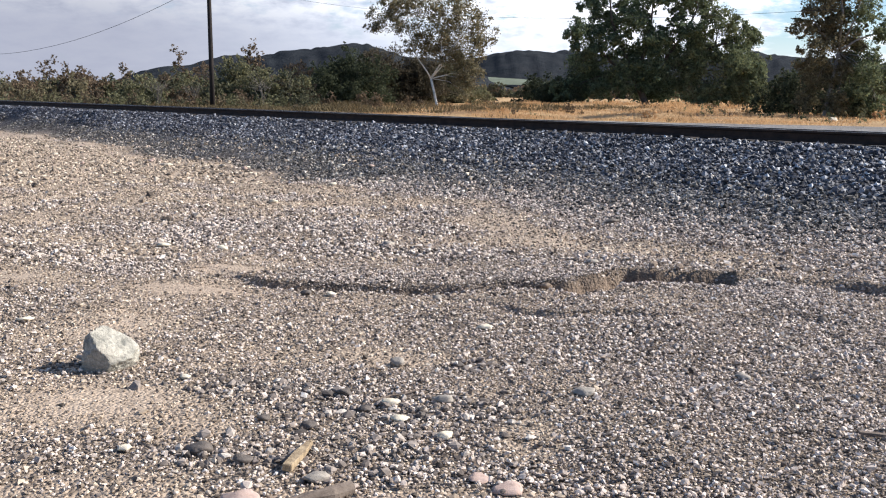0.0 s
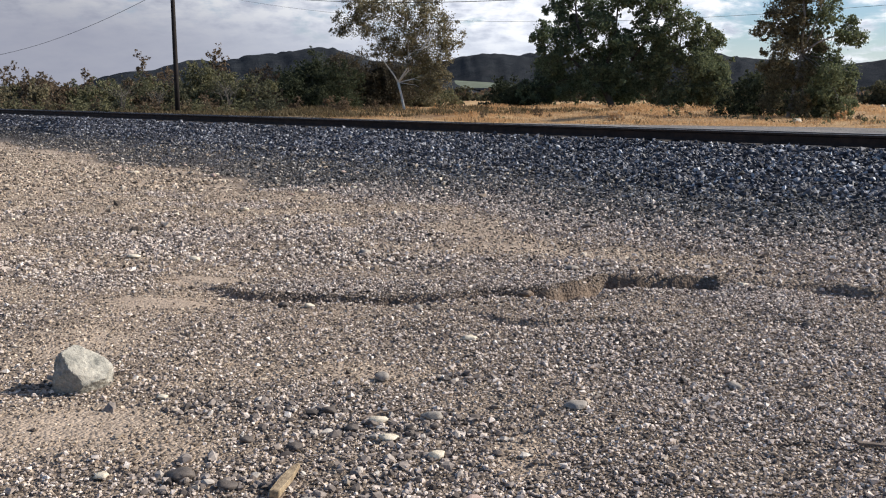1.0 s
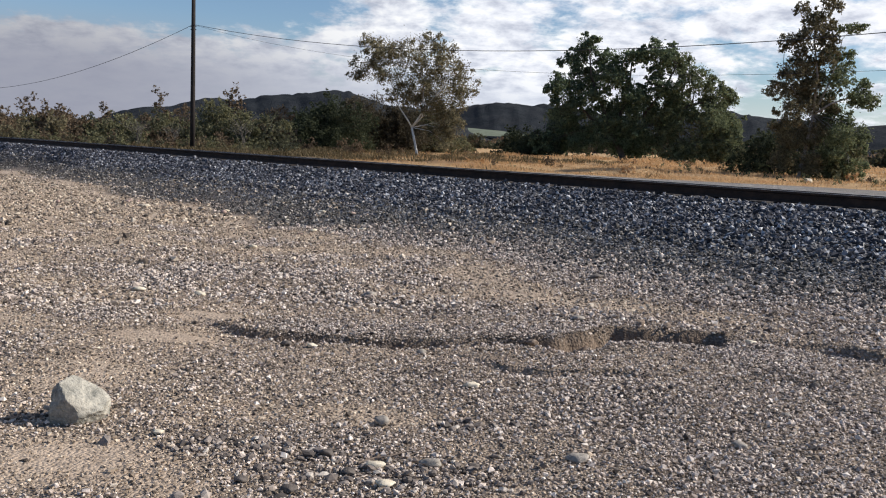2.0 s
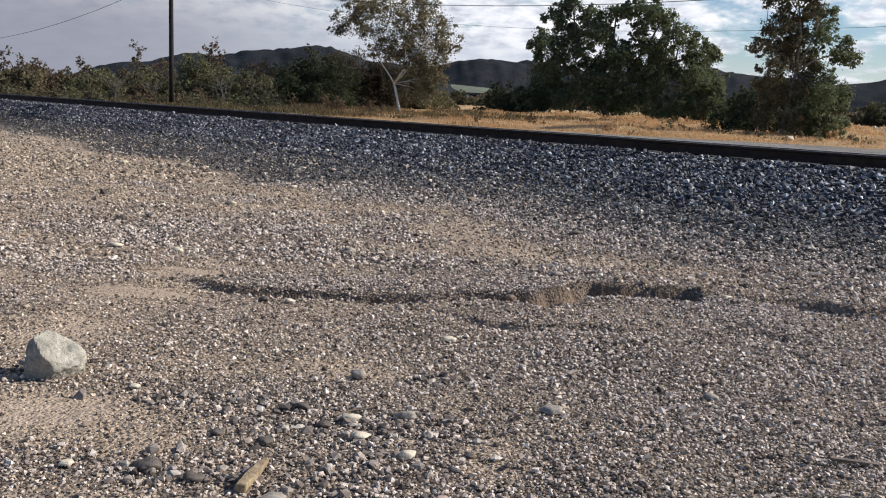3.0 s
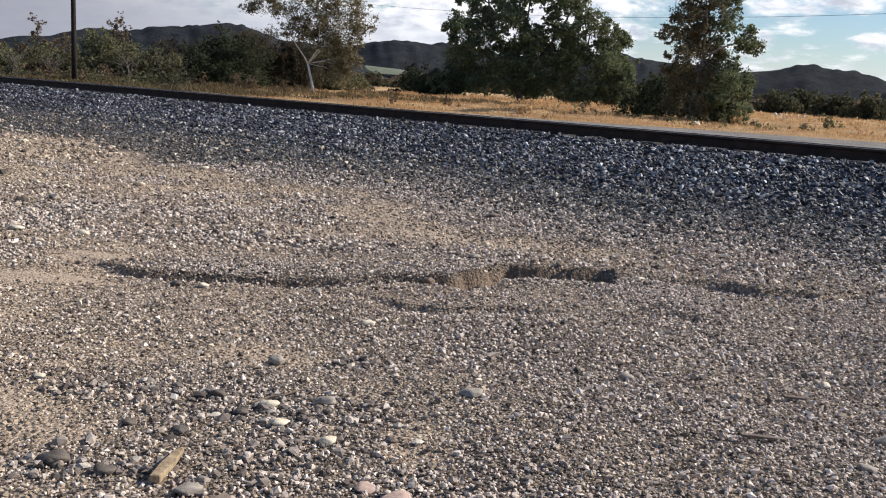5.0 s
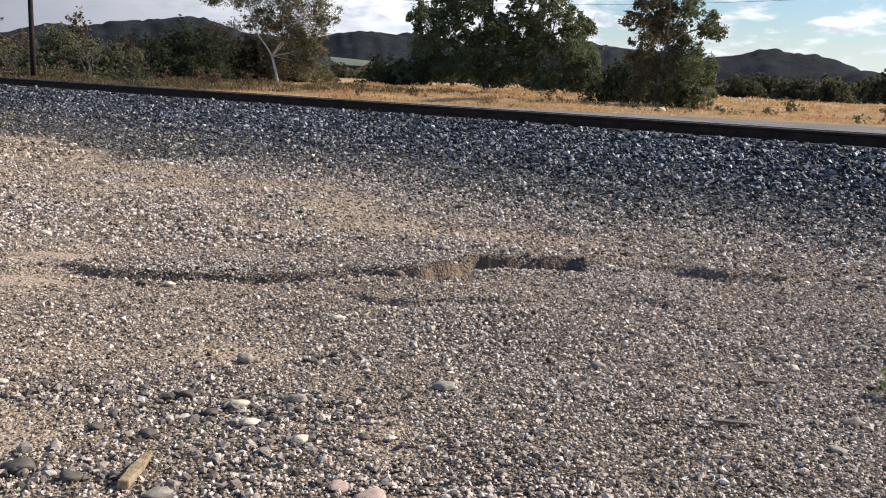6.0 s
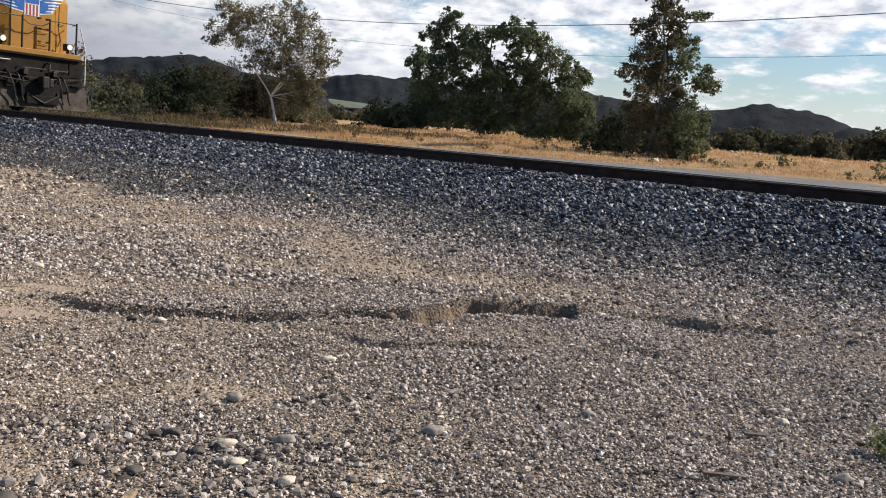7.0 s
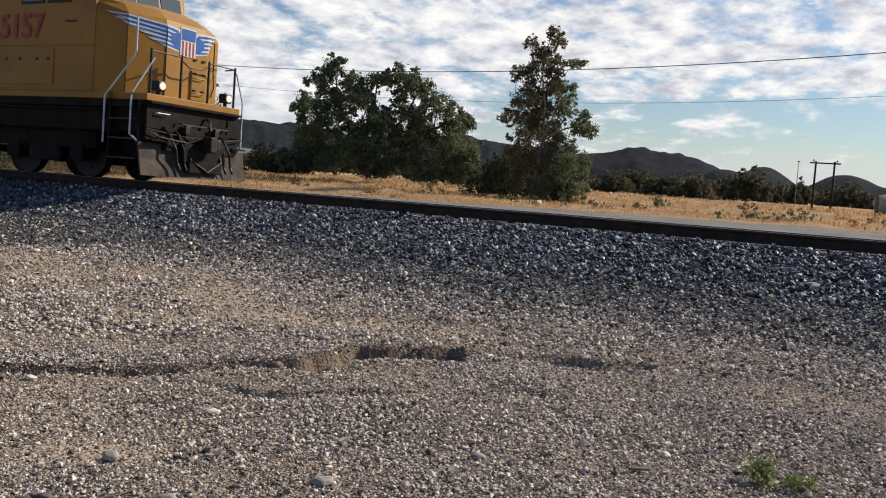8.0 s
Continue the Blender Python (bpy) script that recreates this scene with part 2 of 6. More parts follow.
MAT = {
    "ground": ground_material(),
    "gravel": stones_material("gravel_stones", [(0.0, (0.05, 0.039, 0.032)), (0.2, (0.22, 0.176, 0.145)), (0.5, (0.53, 0.435, 0.362)),
                                                (0.85, (0.72, 0.605, 0.51)), (1.0, (0.86, 0.76, 0.66))]),
    "ballast": stones_material("ballast_stones", [(0.0, (0.014, 0.014, 0.020)), (0.45, (0.058, 0.058, 0.070)), (0.78, (0.15, 0.15, 0.168)),
                                                  (0.93, (0.34, 0.34, 0.36)), (1.0, (0.62, 0.62, 0.62))], 0.6),
    "old_ballast": stones_material("dusty_ballast_stones", [(0.0, (0.022, 0.019, 0.016)), (0.45, (0.105, 0.093, 0.080)), (0.78, (0.25, 0.222, 0.190)), (1.0, (0.62, 0.56, 0.49))], 0.8),
    "tan_gravel": stones_material("tan_gravel_stones", [(0.0, (0.05, 0.038, 0.029)), (0.3, (0.26, 0.20, 0.143)), (0.8, (0.53, 0.42, 0.308)), (1.0, (0.78, 0.66, 0.51))]),
    "cobble": stones_material("cobble_stones", [(0.0, (0.07, 0.056, 0.047)), (0.45, (0.19, 0.154, 0.129)), (0.8, (0.36, 0.30, 0.253)), (1.0, (0.6, 0.54, 0.46))]),
    "pale_stone": surface("pale_stone", (0.52, 0.44, 0.31), (0.76, 0.67, 0.52), 25, 0.8),
    "grey_stone": surface("grey_stone", (0.22, 0.19, 0.157), (0.38, 0.335, 0.28), 25, 0.8),
    "dark_stone": surface("dark_stone", (0.07, 0.057, 0.048), (0.15, 0.124, 0.104), 25, 0.75),
    "pink_stone": surface("pink_stone", (0.36, 0.25, 0.20), (0.50, 0.37, 0.31), 25, 0.85),
    "clay_clod": surface("clay_clod", (0.15, 0.108, 0.078), (0.33, 0.25, 0.185), 18, 0.95, bump_d=0.02),
    "spoil": surface("spoil_earth", (0.20, 0.14, 0.10), (0.34, 0.25, 0.18), 1.5, 0.95, bump_d=0.05),
    "rock": surface("quartz_rock", (0.13, 0.13, 0.112), (0.60, 0.55, 0.45), 7.0, 0.8, bump_d=0.03, grime=(0.12, 0.10, 0.08)),
    "split_wood": surface("split_wood", (0.14, 0.092, 0.052), (0.46, 0.35, 0.215), 26, 0.8),
    "old_wood": surface("old_wood", (0.10, 0.075, 0.06), (0.23, 0.18, 0.14), 14, 0.9),
    "pole_wood": surface("tarred_pole_wood", (0.010, 0.008, 0.007), (0.028, 0.020, 0.016), 3, 0.85),
    "sleeper": surface("sleeper_wood", (0.014, 0.011, 0.009), (0.042, 0.033, 0.027), 6, 0.9),
    "rail": surface("rusty_rail", (0.024, 0.015, 0.011), (0.070, 0.039, 0.025), 6, 0.8, 0.2),
    "rail_head": surface("polished_railhead", (0.16, 0.16, 0.17), (0.30, 0.30, 0.31), 12, 0.42, 1.0, 0.0005),
    "wire": surface("cable", (0.03, 0.03, 0.03), (0.06, 0.06, 0.06), 20, 0.6),
    "bark_white": surface("pale_bark", (0.55, 0.53, 0.48), (0.85, 0.83, 0.77), 2.2, 0.85, bump_d=0.02),
    "bare_stem": surface("bare_stem", (0.08, 0.068, 0.055), (0.17, 0.15, 0.125), 3, 0.9),
    "bark_grey": surface("grey_bark", (0.16, 0.14, 0.12), (0.36, 0.33, 0.29), 2.5, 0.9, bump_d=0.02),
    "bark": surface("dark_bark", (0.05, 0.04, 0.032), (0.12, 0.10, 0.08), 3, 0.9, bump_d=0.03),
    "green_field": surface("green_field", (0.085, 0.105, 0.066), (0.15, 0.17, 0.112), 0.05, 0.9),
    "hill": surface("chaparral_hill", (0.012, 0.015, 0.020), (0.034, 0.038, 0.042), 0.05, 0.95, bump_d=3.0, grime=(0.040, 0.040, 0.042), spec=0.03),
    "yellow": surface("yellow_paint", (0.26, 0.120, 0.014), (0.34, 0.162, 0.020), 1.2, 0.5, 0.0, 0.0006, (0.12, 0.066, 0.022), 0.0, 0.3),
    "frame_grey": surface("sooty_frame_paint", (0.008, 0.0066, 0.0058), (0.023, 0.0185, 0.0155), 3, 0.8, spec=0.12),
    "plow_grey": surface("dusty_grey_plough", (0.024, 0.019, 0.015), (0.115, 0.090, 0.071), 2.2, 0.8, 0.0, 0.002, (0.025, 0.022, 0.02), spec=0.15),
    "roof_grey": surface("grey_roof_paint", (0.16, 0.16, 0.155), (0.24, 0.24, 0.235), 2, 0.6, 0, 0.001, (0.06, 0.055, 0.05)),
    "black": surface("black_paint", (0.010, 0.010, 0.011), (0.025, 0.024, 0.024), 5, 0.5, spec=0.25),
    "white": surface("white_paint", (0.50, 0.50, 0.49), (0.66, 0.66, 0.65), 8, 0.5, 0, 0.0004),
    "blue": surface("blue_paint", (0.012, 0.07, 0.26), (0.02, 0.11, 0.36), 6, 0.4, 0, 0.0004),
    "red": surface("red_paint", (0.22, 0.02, 0.018), (0.34, 0.038, 0.03), 6, 0.5, 0, 0.0004),
    "steel": surface("wheel_steel", (0.012, 0.010, 0.009), (0.035, 0.030, 0.026), 8, 0.6, 0.4),
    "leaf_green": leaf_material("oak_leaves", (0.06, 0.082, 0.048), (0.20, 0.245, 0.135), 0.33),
    "leaf_olive": leaf_material("olive_leaves", (0.09, 0.09, 0.047), (0.28, 0.265, 0.145)),
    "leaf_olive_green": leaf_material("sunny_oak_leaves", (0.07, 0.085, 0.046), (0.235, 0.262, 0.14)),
    "leaf_brown": leaf_material("sycamore_leaves", (0.10, 0.088, 0.052), (0.34, 0.295, 0.178)),
    "leaf_dusk": leaf_material("dusk_brush", (0.042, 0.036, 0.024), (0.135, 0.112, 0.072)),
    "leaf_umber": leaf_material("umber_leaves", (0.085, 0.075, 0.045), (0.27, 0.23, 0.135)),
    "leaf_rust": leaf_material("rust_brush", (0.095, 0.07, 0.046), (0.255, 0.185, 0.118)),
    "leaf_dark": leaf_material("dark_leaves", (0.025, 0.033, 0.020), (0.092, 0.105, 0.058)),
    "leaf_thicket": leaf_material("thicket_leaves", (0.06, 0.062, 0.038), (0.19, 0.185, 0.112)),
    "weed": leaf_material("weed_leaves", (0.17, 0.20, 0.075), (0.40, 0.43, 0.20)),
    "straw": leaf_material("dry_straw", (0.43, 0.26, 0.125), (0.60, 0.39, 0.205), 0.5),
    "sage": leaf_material("grey_brown_grass", (0.08, 0.061, 0.032), (0.19, 0.143, 0.074), 0.25),
}


def lamp_glass():
    mat, add, link, b = principled("lit_lamp")
    b.inputs["Base Color"].default_value = (0.55, 0.5, 0.4, 1)
    b.inputs["Emission Color"].default_value = (1, 0.86, 0.62, 1)
    b.inputs["Emission Strength"].default_value = 0.6
    b.inputs["Roughness"].default_value = 0.2
    return mat


def window_glass():
    mat, add, link, b = principled("cab_glass")
    b.inputs["Base Color"].default_value = (0.05, 0.07, 0.07, 1)
    b.inputs["Roughness"].default_value = 0.06
    b.inputs["Specular IOR Level"].default_value = 0.8
    return mat


MAT["lamp"], MAT["glass"] = lamp_glass(), window_glass()


# ---- mesh helpers ----
def mesh_of(name, verts, faces, mat, smooth=False):
    me = bpy.data.meshes.new(name)
    me.from_pydata([tuple(v) for v in verts], [], faces)
    me.materials.append(mat)
    if smooth:
        me.polygons.foreach_set("use_smooth", [True] * len(me.polygons))
    me.update()
    return me


def mesh_arrays(name, v, f, mat):
    """A mesh of triangles or quads from two arrays."""
    me = bpy.data.meshes.new(name)
    k = f.shape[1]
    me.vertices.add(len(v)), me.loops.add(f.size), me.polygons.add(len(f))
    me.vertices.foreach_set("co", np.ascontiguousarray(v, dtype=np.float32).ravel())
    me.loops.foreach_set("vertex_index", np.ascontiguousarray(f, dtype=np.int32).ravel())
    me.polygons.foreach_set("loop_start", np.arange(0, f.size, k, dtype=np.int32))
    me.materials.append(mat)
    me.polygons.foreach_set("use_smooth", np.zeros(len(f), bool))
    me.update(calc_edges=True)
    return me


def part(name, bm, mat, parent, label="", smooth=False):
    """One mesh object from a bmesh, under a thing or a part."""
    me = bpy.data.meshes.new(name)
    bm.normal_update()
    bm.to_mesh(me)
    bm.free()
    me.materials.append(mat)
    if smooth:
        me.polygons.foreach_set("use_smooth", [True] * len(me.polygons))
    ob = new(name, me)
    ob.parent = parent
    return tagged(ob, label)


def thing(name, m, label, category, group="", kind=""):
    ob = new(name)
    ob.matrix_world = m
    return tagged(ob, label, category, group, kind)


def box(bm, x0, x1, y0, y1, z0, z1, bevel=0.0):
    r = bmesh.ops.create_cube(bm, size=1.0)
    vs = r["verts"]
    for v in vs:
        v.co = Vector((x0 + (v.co.x + 0.5) * (x1 - x0), y0 + (v.co.y + 0.5) * (y1 - y0), z0 + (v.co.z + 0.5) * (z1 - z0)))
    if bevel:
        edges = list({e for v in vs for e in v.link_edges})
        bmesh.ops.bevel(bm, geom=edges, offset=bevel, segments=2, affect="EDGES", profile=0.6)
    return bm


def boxes(*dims, bevel=0.0):
    bm = bmesh.new()
    for d in dims:
        box(bm, *d, bevel=bevel)
    return bm


def tube(bm, pts, radius, sides=8, tip=None):
    """A round bar along points; tip: its radius at the end."""
    pts = [Vector(p) for p in pts]
    rings = []
    for i, p in enumerate(pts):
        way = (pts[min(i + 1, len(pts) - 1)] - pts[max(i - 1, 0)]).normalized()
        side = way.cross(Vector((0.13, 0.27, 0.95))).normalized()
        up = side.cross(way)
        r = radius if tip is None else radius + (tip - radius) * i / (len(pts) - 1)
        rings.append([bm.verts.new(p + r * (math.cos(a) * side + math.sin(a) * up)) for a in [2 * math.pi * k / sides for k in range(sides)]])
    for a, b in zip(rings, rings[1:]):
        for k in range(sides):
            bm.faces.new((a[k], a[(k + 1) % sides], b[(k + 1) % sides], b[k]))
    bm.faces.new(rings[0][::-1]), bm.faces.new(rings[-1])
    return bm


def tubes(radius, *paths, sides=8):
    bm = bmesh.new()
    for p in paths:
        tube(bm, p, radius, sides)
    return bm


def disc(bm, centre, axis, radius, depth, sides=24):
    c, a = Vector(centre), Vector(axis).normalized()
    return tube(bm, [c - a * depth / 2, c + a * depth / 2], radius, sides)


def prism(bm, outline, z0, z1):
    lo = [bm.verts.new((x, y, z0)) for x, y in outline]
    hi = [bm.verts.new((x, y, z1)) for x, y in outline]
    n = len(outline)
    for k in range(n):
        bm.faces.new((lo[k], lo[(k + 1) % n], hi[(k + 1) % n], hi[k]))
    bm.faces.new(lo[::-1]), bm.faces.new(hi)
    return bm


# ---- the lie of the land ----
U, N = np.array((-0.745, 0.667)), np.array((0.667, 0.745))   # along the track to the far end, and across it away from the flat
RAIL_TOP, RAIL_D, GAUGE = 0.98, 14.1, 1.505
CANT = 0.035                       # the far rail lies a little lower
rng = np.random.default_rng(7)


def along(s, d):
    return float(s * U[0] + d * N[0]), float(s * U[1] + d * N[1])


def smooth(a, b, x):
    t = np.clip((x - a) / (b - a), 0, 1)
    return t * t * (3 - 2 * t)


WAVES = [(rng.uniform(0, 6.28), rng.uniform(0, 6.28), rng.uniform(0.7, 1.4)) for _ in range(14)]


def rolling(x, y, size):
    """A cheap smooth noise, about -1 to 1, with features of that size."""
    out = np.zeros_like(x)
    for a, p, k in WAVES:
        out += np.sin((x * math.cos(a) + y * math.sin(a)) * 6.28 * k / size + p)
    return out / 3.6


GULLY = [(-2.7, 7.45), (-2.1, 7.05), (-1.8, 6.9), (-1.5, 6.86), (-1.0, 6.82), (-0.5, 6.84), (0.0, 6.88), (0.35, 6.9), (0.62, 6.93), (0.78, 6.95), (0.95, 7.1), (1.2, 7.3),
         (1.36, 7.45), (1.6, 7.42), (1.98, 7.46), (2.1, 7.36), (2.4, 7.36), (2.75, 7.35), (3.05, 7.26), (3.3, 7.08), (3.65, 7.12), (3.8, 6.98), (4.3, 7.18), (5.2, 6.95)]
DEEP = [0.0, 0.02, 0.06, 0.085, 0.09, 0.095, 0.06, 0.06, 0.10, 0.16, 0.16, 0.16, 0.20, 0.20, 0.18, 0.05, 0.02, 0.04, 0.075, 0.085, 0.04, 0.055, 0.035, 0.0]
RILL = [(-0.35, 6.5), (0.0, 6.36), (0.28, 6.02), (0.6, 5.97), (0.95, 5.96), (1.6, 6.02), (2.4, 6.0)]
RILL_DEEP = [0.0, 0.02, 0.04, 0.035, 0.04, 0.012, 0.03]


def trench(x, y, line, deep, width):
    best, cut = np.full(x.shape, 9.0), np.zeros(x.shape)
    for (ax, ay), (bx, by), d0, d1 in zip(line, line[1:], deep, deep[1:]):
        dx, dy = bx - ax, by - ay
        q = np.clip(((x - ax) * dx + (y - ay) * dy) / (dx * dx + dy * dy), 0, 1)
        ex, ey = x - ax - q * dx, y - ay - q * dy
        # the near bank is worn to a slope, the far bank stands steep; where the cut is deep it is wider
        near_side = ey < 0
        depth = d0 + (d1 - d0) * q
        dist = np.hypot(ex, np.where(near_side, ey * (0.85 - 0.45 * smooth(0.10, 0.18, depth)), ey * (1.8 + 0.8 * smooth(0.10, 0.15, depth))))
        c = depth * np.exp(-(dist / width) ** np.where(near_side, 3.5, 5.0 + 2.0 * smooth(0.10, 0.15, depth)))
        cut = np.maximum(cut, c)
    return cut


def toe(s):
    return 9.3 + 0.12 * np.clip(s - 10, 0, 22) + 0.25 * np.sin(s * 0.9) + 0.15 * np.sin(s * 2.3 + 1)


def height(x, y):
    x, y = np.asarray(x, float), np.asarray(y, float)
    s, d = x * U[0] + y * U[1], x * N[0] + y * N[1]
    near = 0.022 * rolling(x, y, 4.5) + 0.008 * rolling(x + 9, y, 1.1)
    k = np.clip((d - toe(s)) / (13.3 - toe(s)), 0, 1)
    z = near * (1 - smooth(11, 13, d)) + 0.725 * k ** 1.25 - 0.02 * smooth(14.2, 16.0, d)
    z = np.where(d > 16.4, 0.705 - (0.225 + 0.12 * smooth(12, 26, s)) * smooth(16.4, 19.5, d) + 0.03 * smooth(19, 26, d) - 0.11 * (1 - smooth(12, 26, s)) * smooth(36, 47, d), z)
    z = z + 0.055 * smooth(13.2, 13.5, d) * (1 - smooth(15.9, 16.2, d))
    far = smooth(30, 60, d)
    z = z + far * 0.10 * rolling(x, y, 31.0) + smooth(32, 38, d) * (0.10 * rolling(x, y, 7.0) + 0.05 * rolling(y, x, 2.7))
    z = z - trench(x + 0.02 * rolling(x, y, 0.9), y + 0.022 * rolling(y, x, 0.7), GULLY, DEEP, 0.15) * 1.3
    z = z - trench(x, y + 0.03 * rolling(y, x, 0.6), RILL, RILL_DEEP, 0.09) * 0.95
    return z


def z_at(x, y):
    return float(height(np.array([x]), np.array([y]))[0])


DIRT = [(-2.15, 7.27, 0.62, 0.20, 1.0), (-2.2, 6.42, 0.62, 0.16, 0.95), (-3.3, 6.6, 0.8, 0.5, 0.7), (-1.75, 3.9, 0.75, 0.5, 0.78), (-1.28, 3.68, 0.30, 0.22, 0.85), (-1.5, 3.0, 0.7, 0.4, 0.8),
        (-1.45, 4.8, 0.75, 0.42, 0.8), (-0.55, 4.85, 0.55, 0.30, 0.72), (-2.6, 5.3, 1.0, 0.7, 0.75), (0.45, 6.72, 0.30, 0.12, 0.6), (0.25, 3.62, 0.20, 0.30, 0.8), (-0.2, 5.3, 0.5, 0.2, 0.5),
        (-0.25, 3.0, 0.9, 0.16, 0.8), (0.05, 4.3, 0.22, 0.3, 0.5)]
# drifts of coarse dark cobbles
COARSE = [(-1.15, 4.22, 0.42, 0.14), (-0.62, 4.02, 0.48, 0.18), (-0.95, 3.36, 0.34, 0.12), (-0.15, 3.85, 0.40, 0.26), (-0.45, 3.45, 0.5, 0.22), (0.0, 4.72, 0.22, 0.10)]


def masks(x, y):
    s, d = x * U[0] + y * U[1], x * N[0] + y * N[1]
    wob = rolling(x, y, 1.6)
    dirt = np.zeros_like(x)
    for cx, cy, rx, ry, a in DIRT:
        dirt = np.maximum(dirt, a * np.exp(-(((x - cx) / rx) ** 2 + ((y - cy) / ry) ** 2) ** 2))
    plain = smooth(9.0, 11.5, y) * smooth(-0.5, -4.0, x + 0.35 * (y - 10)) * (1 - smooth(-1.6, -0.3, d - toe(s)))
    dirt = np.maximum(dirt, 0.85 * plain)
    # the trodden strip along the foot of the ballast
    strip = smooth(-4.4, -2.2, d - toe(s)) * (1 - smooth(-0.9, 0.1, d - toe(s)))
    dirt = np.maximum(dirt, strip * (0.35 + 0.5 * smooth(5.0, 10.0, s)) * (1 + 0.35 * rolling(x * 0.5, y * 1.3, 2.1)))
    dirt = np.maximum(dirt, 0.55 * smooth(-2.0, -4.5, x) * (1 - smooth(-1.5, 0, d - toe(s))))
    dirt = np.maximum(dirt, (0.25 + 0.3 * smooth(2.0, -3.0, x)) * (1 - smooth(-1.5, 0.3, d - toe(s))))
    dirt = dirt + 0.22 * rolling(x * 0.3, y * 1.7, 2.4) * smooth(5.0, 8.0, y) * (1 - smooth(-2.0, -0.3, d - toe(s)))
    dirt = np.clip(dirt * (1 + 0.28 * wob), 0, 1)
    dirt = np.where(y > 7.8, np.minimum(dirt, 0.86), dirt)
    shaded_clay = np.clip((trench(x, y, GULLY, DEEP, 0.17) - 0.055) * 26, 0, 1)
    ballast = smooth(-0.4, 1.6, d - toe(s) + 0.3 * wob) * (1 - smooth(16.6, 18.4, d))
    edge = 31.0 + 0.6 * rolling(x, y, 14) - 3.0 * smooth(20, 32, s) + 4.5 * smooth(18, 2, s)
    road = smooth(17, 18.6, d) * (1 - smooth(edge - 0.6, edge + 0.6, d))
    field = smooth(edge - 0.6, edge + 0.6, d)
    scrub = field * smooth(-0.10, -0.19, x / np.maximum(y, 0.1)) * (y > 5)
    return dirt, ballast, road, field, shaded_clay, scrub


def build_ground():
    radii = np.concatenate([np.arange(0.0, 2.0, 0.2) + 0.05, np.arange(2.0, 5.4, 0.05), np.arange(5.4, 8.3, 0.022), np.arange(8.3, 24, 0.125),
                            24 * 1.035 ** np.arange(0, 152)])
    az = np.radians(np.concatenate([np.arange(-38, 54, 0.28), np.arange(54, 322, 4.0)]))
    r, a = np.meshgrid(radii, az, indexing="ij")
    x, y = r * np.sin(a), r * np.cos(a)
    z = height(x, y)
    v = np.stack([x, y, z], -1).reshape(-1, 3)
    nr, na = r.shape
    i, j = np.meshgrid(np.arange(nr - 1), np.arange(na), indexing="ij")
    j2 = (j + 1) % na
    f = np.stack([i * na + j, (i + 1) * na + j, (i + 1) * na + j2, i * na + j2], -1).reshape(-1, 4)
    f = f[:, ::-1]
    me = mesh_arrays("ground", v, f, MAT["ground"])
    me.polygons.foreach_set("use_smooth", np.ones(len(f), bool))
    for name, values in zip(("dirt", "ballast", "road", "field", "shaded_clay", "scrub"), masks(x.ravel(), y.ravel())):
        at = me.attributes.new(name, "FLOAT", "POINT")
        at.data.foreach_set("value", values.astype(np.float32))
    me.update()
    tagged(new("ground", me), "dry gravel and tan dirt flat with an eroded gully", "ground", kind="structure")


build_ground()


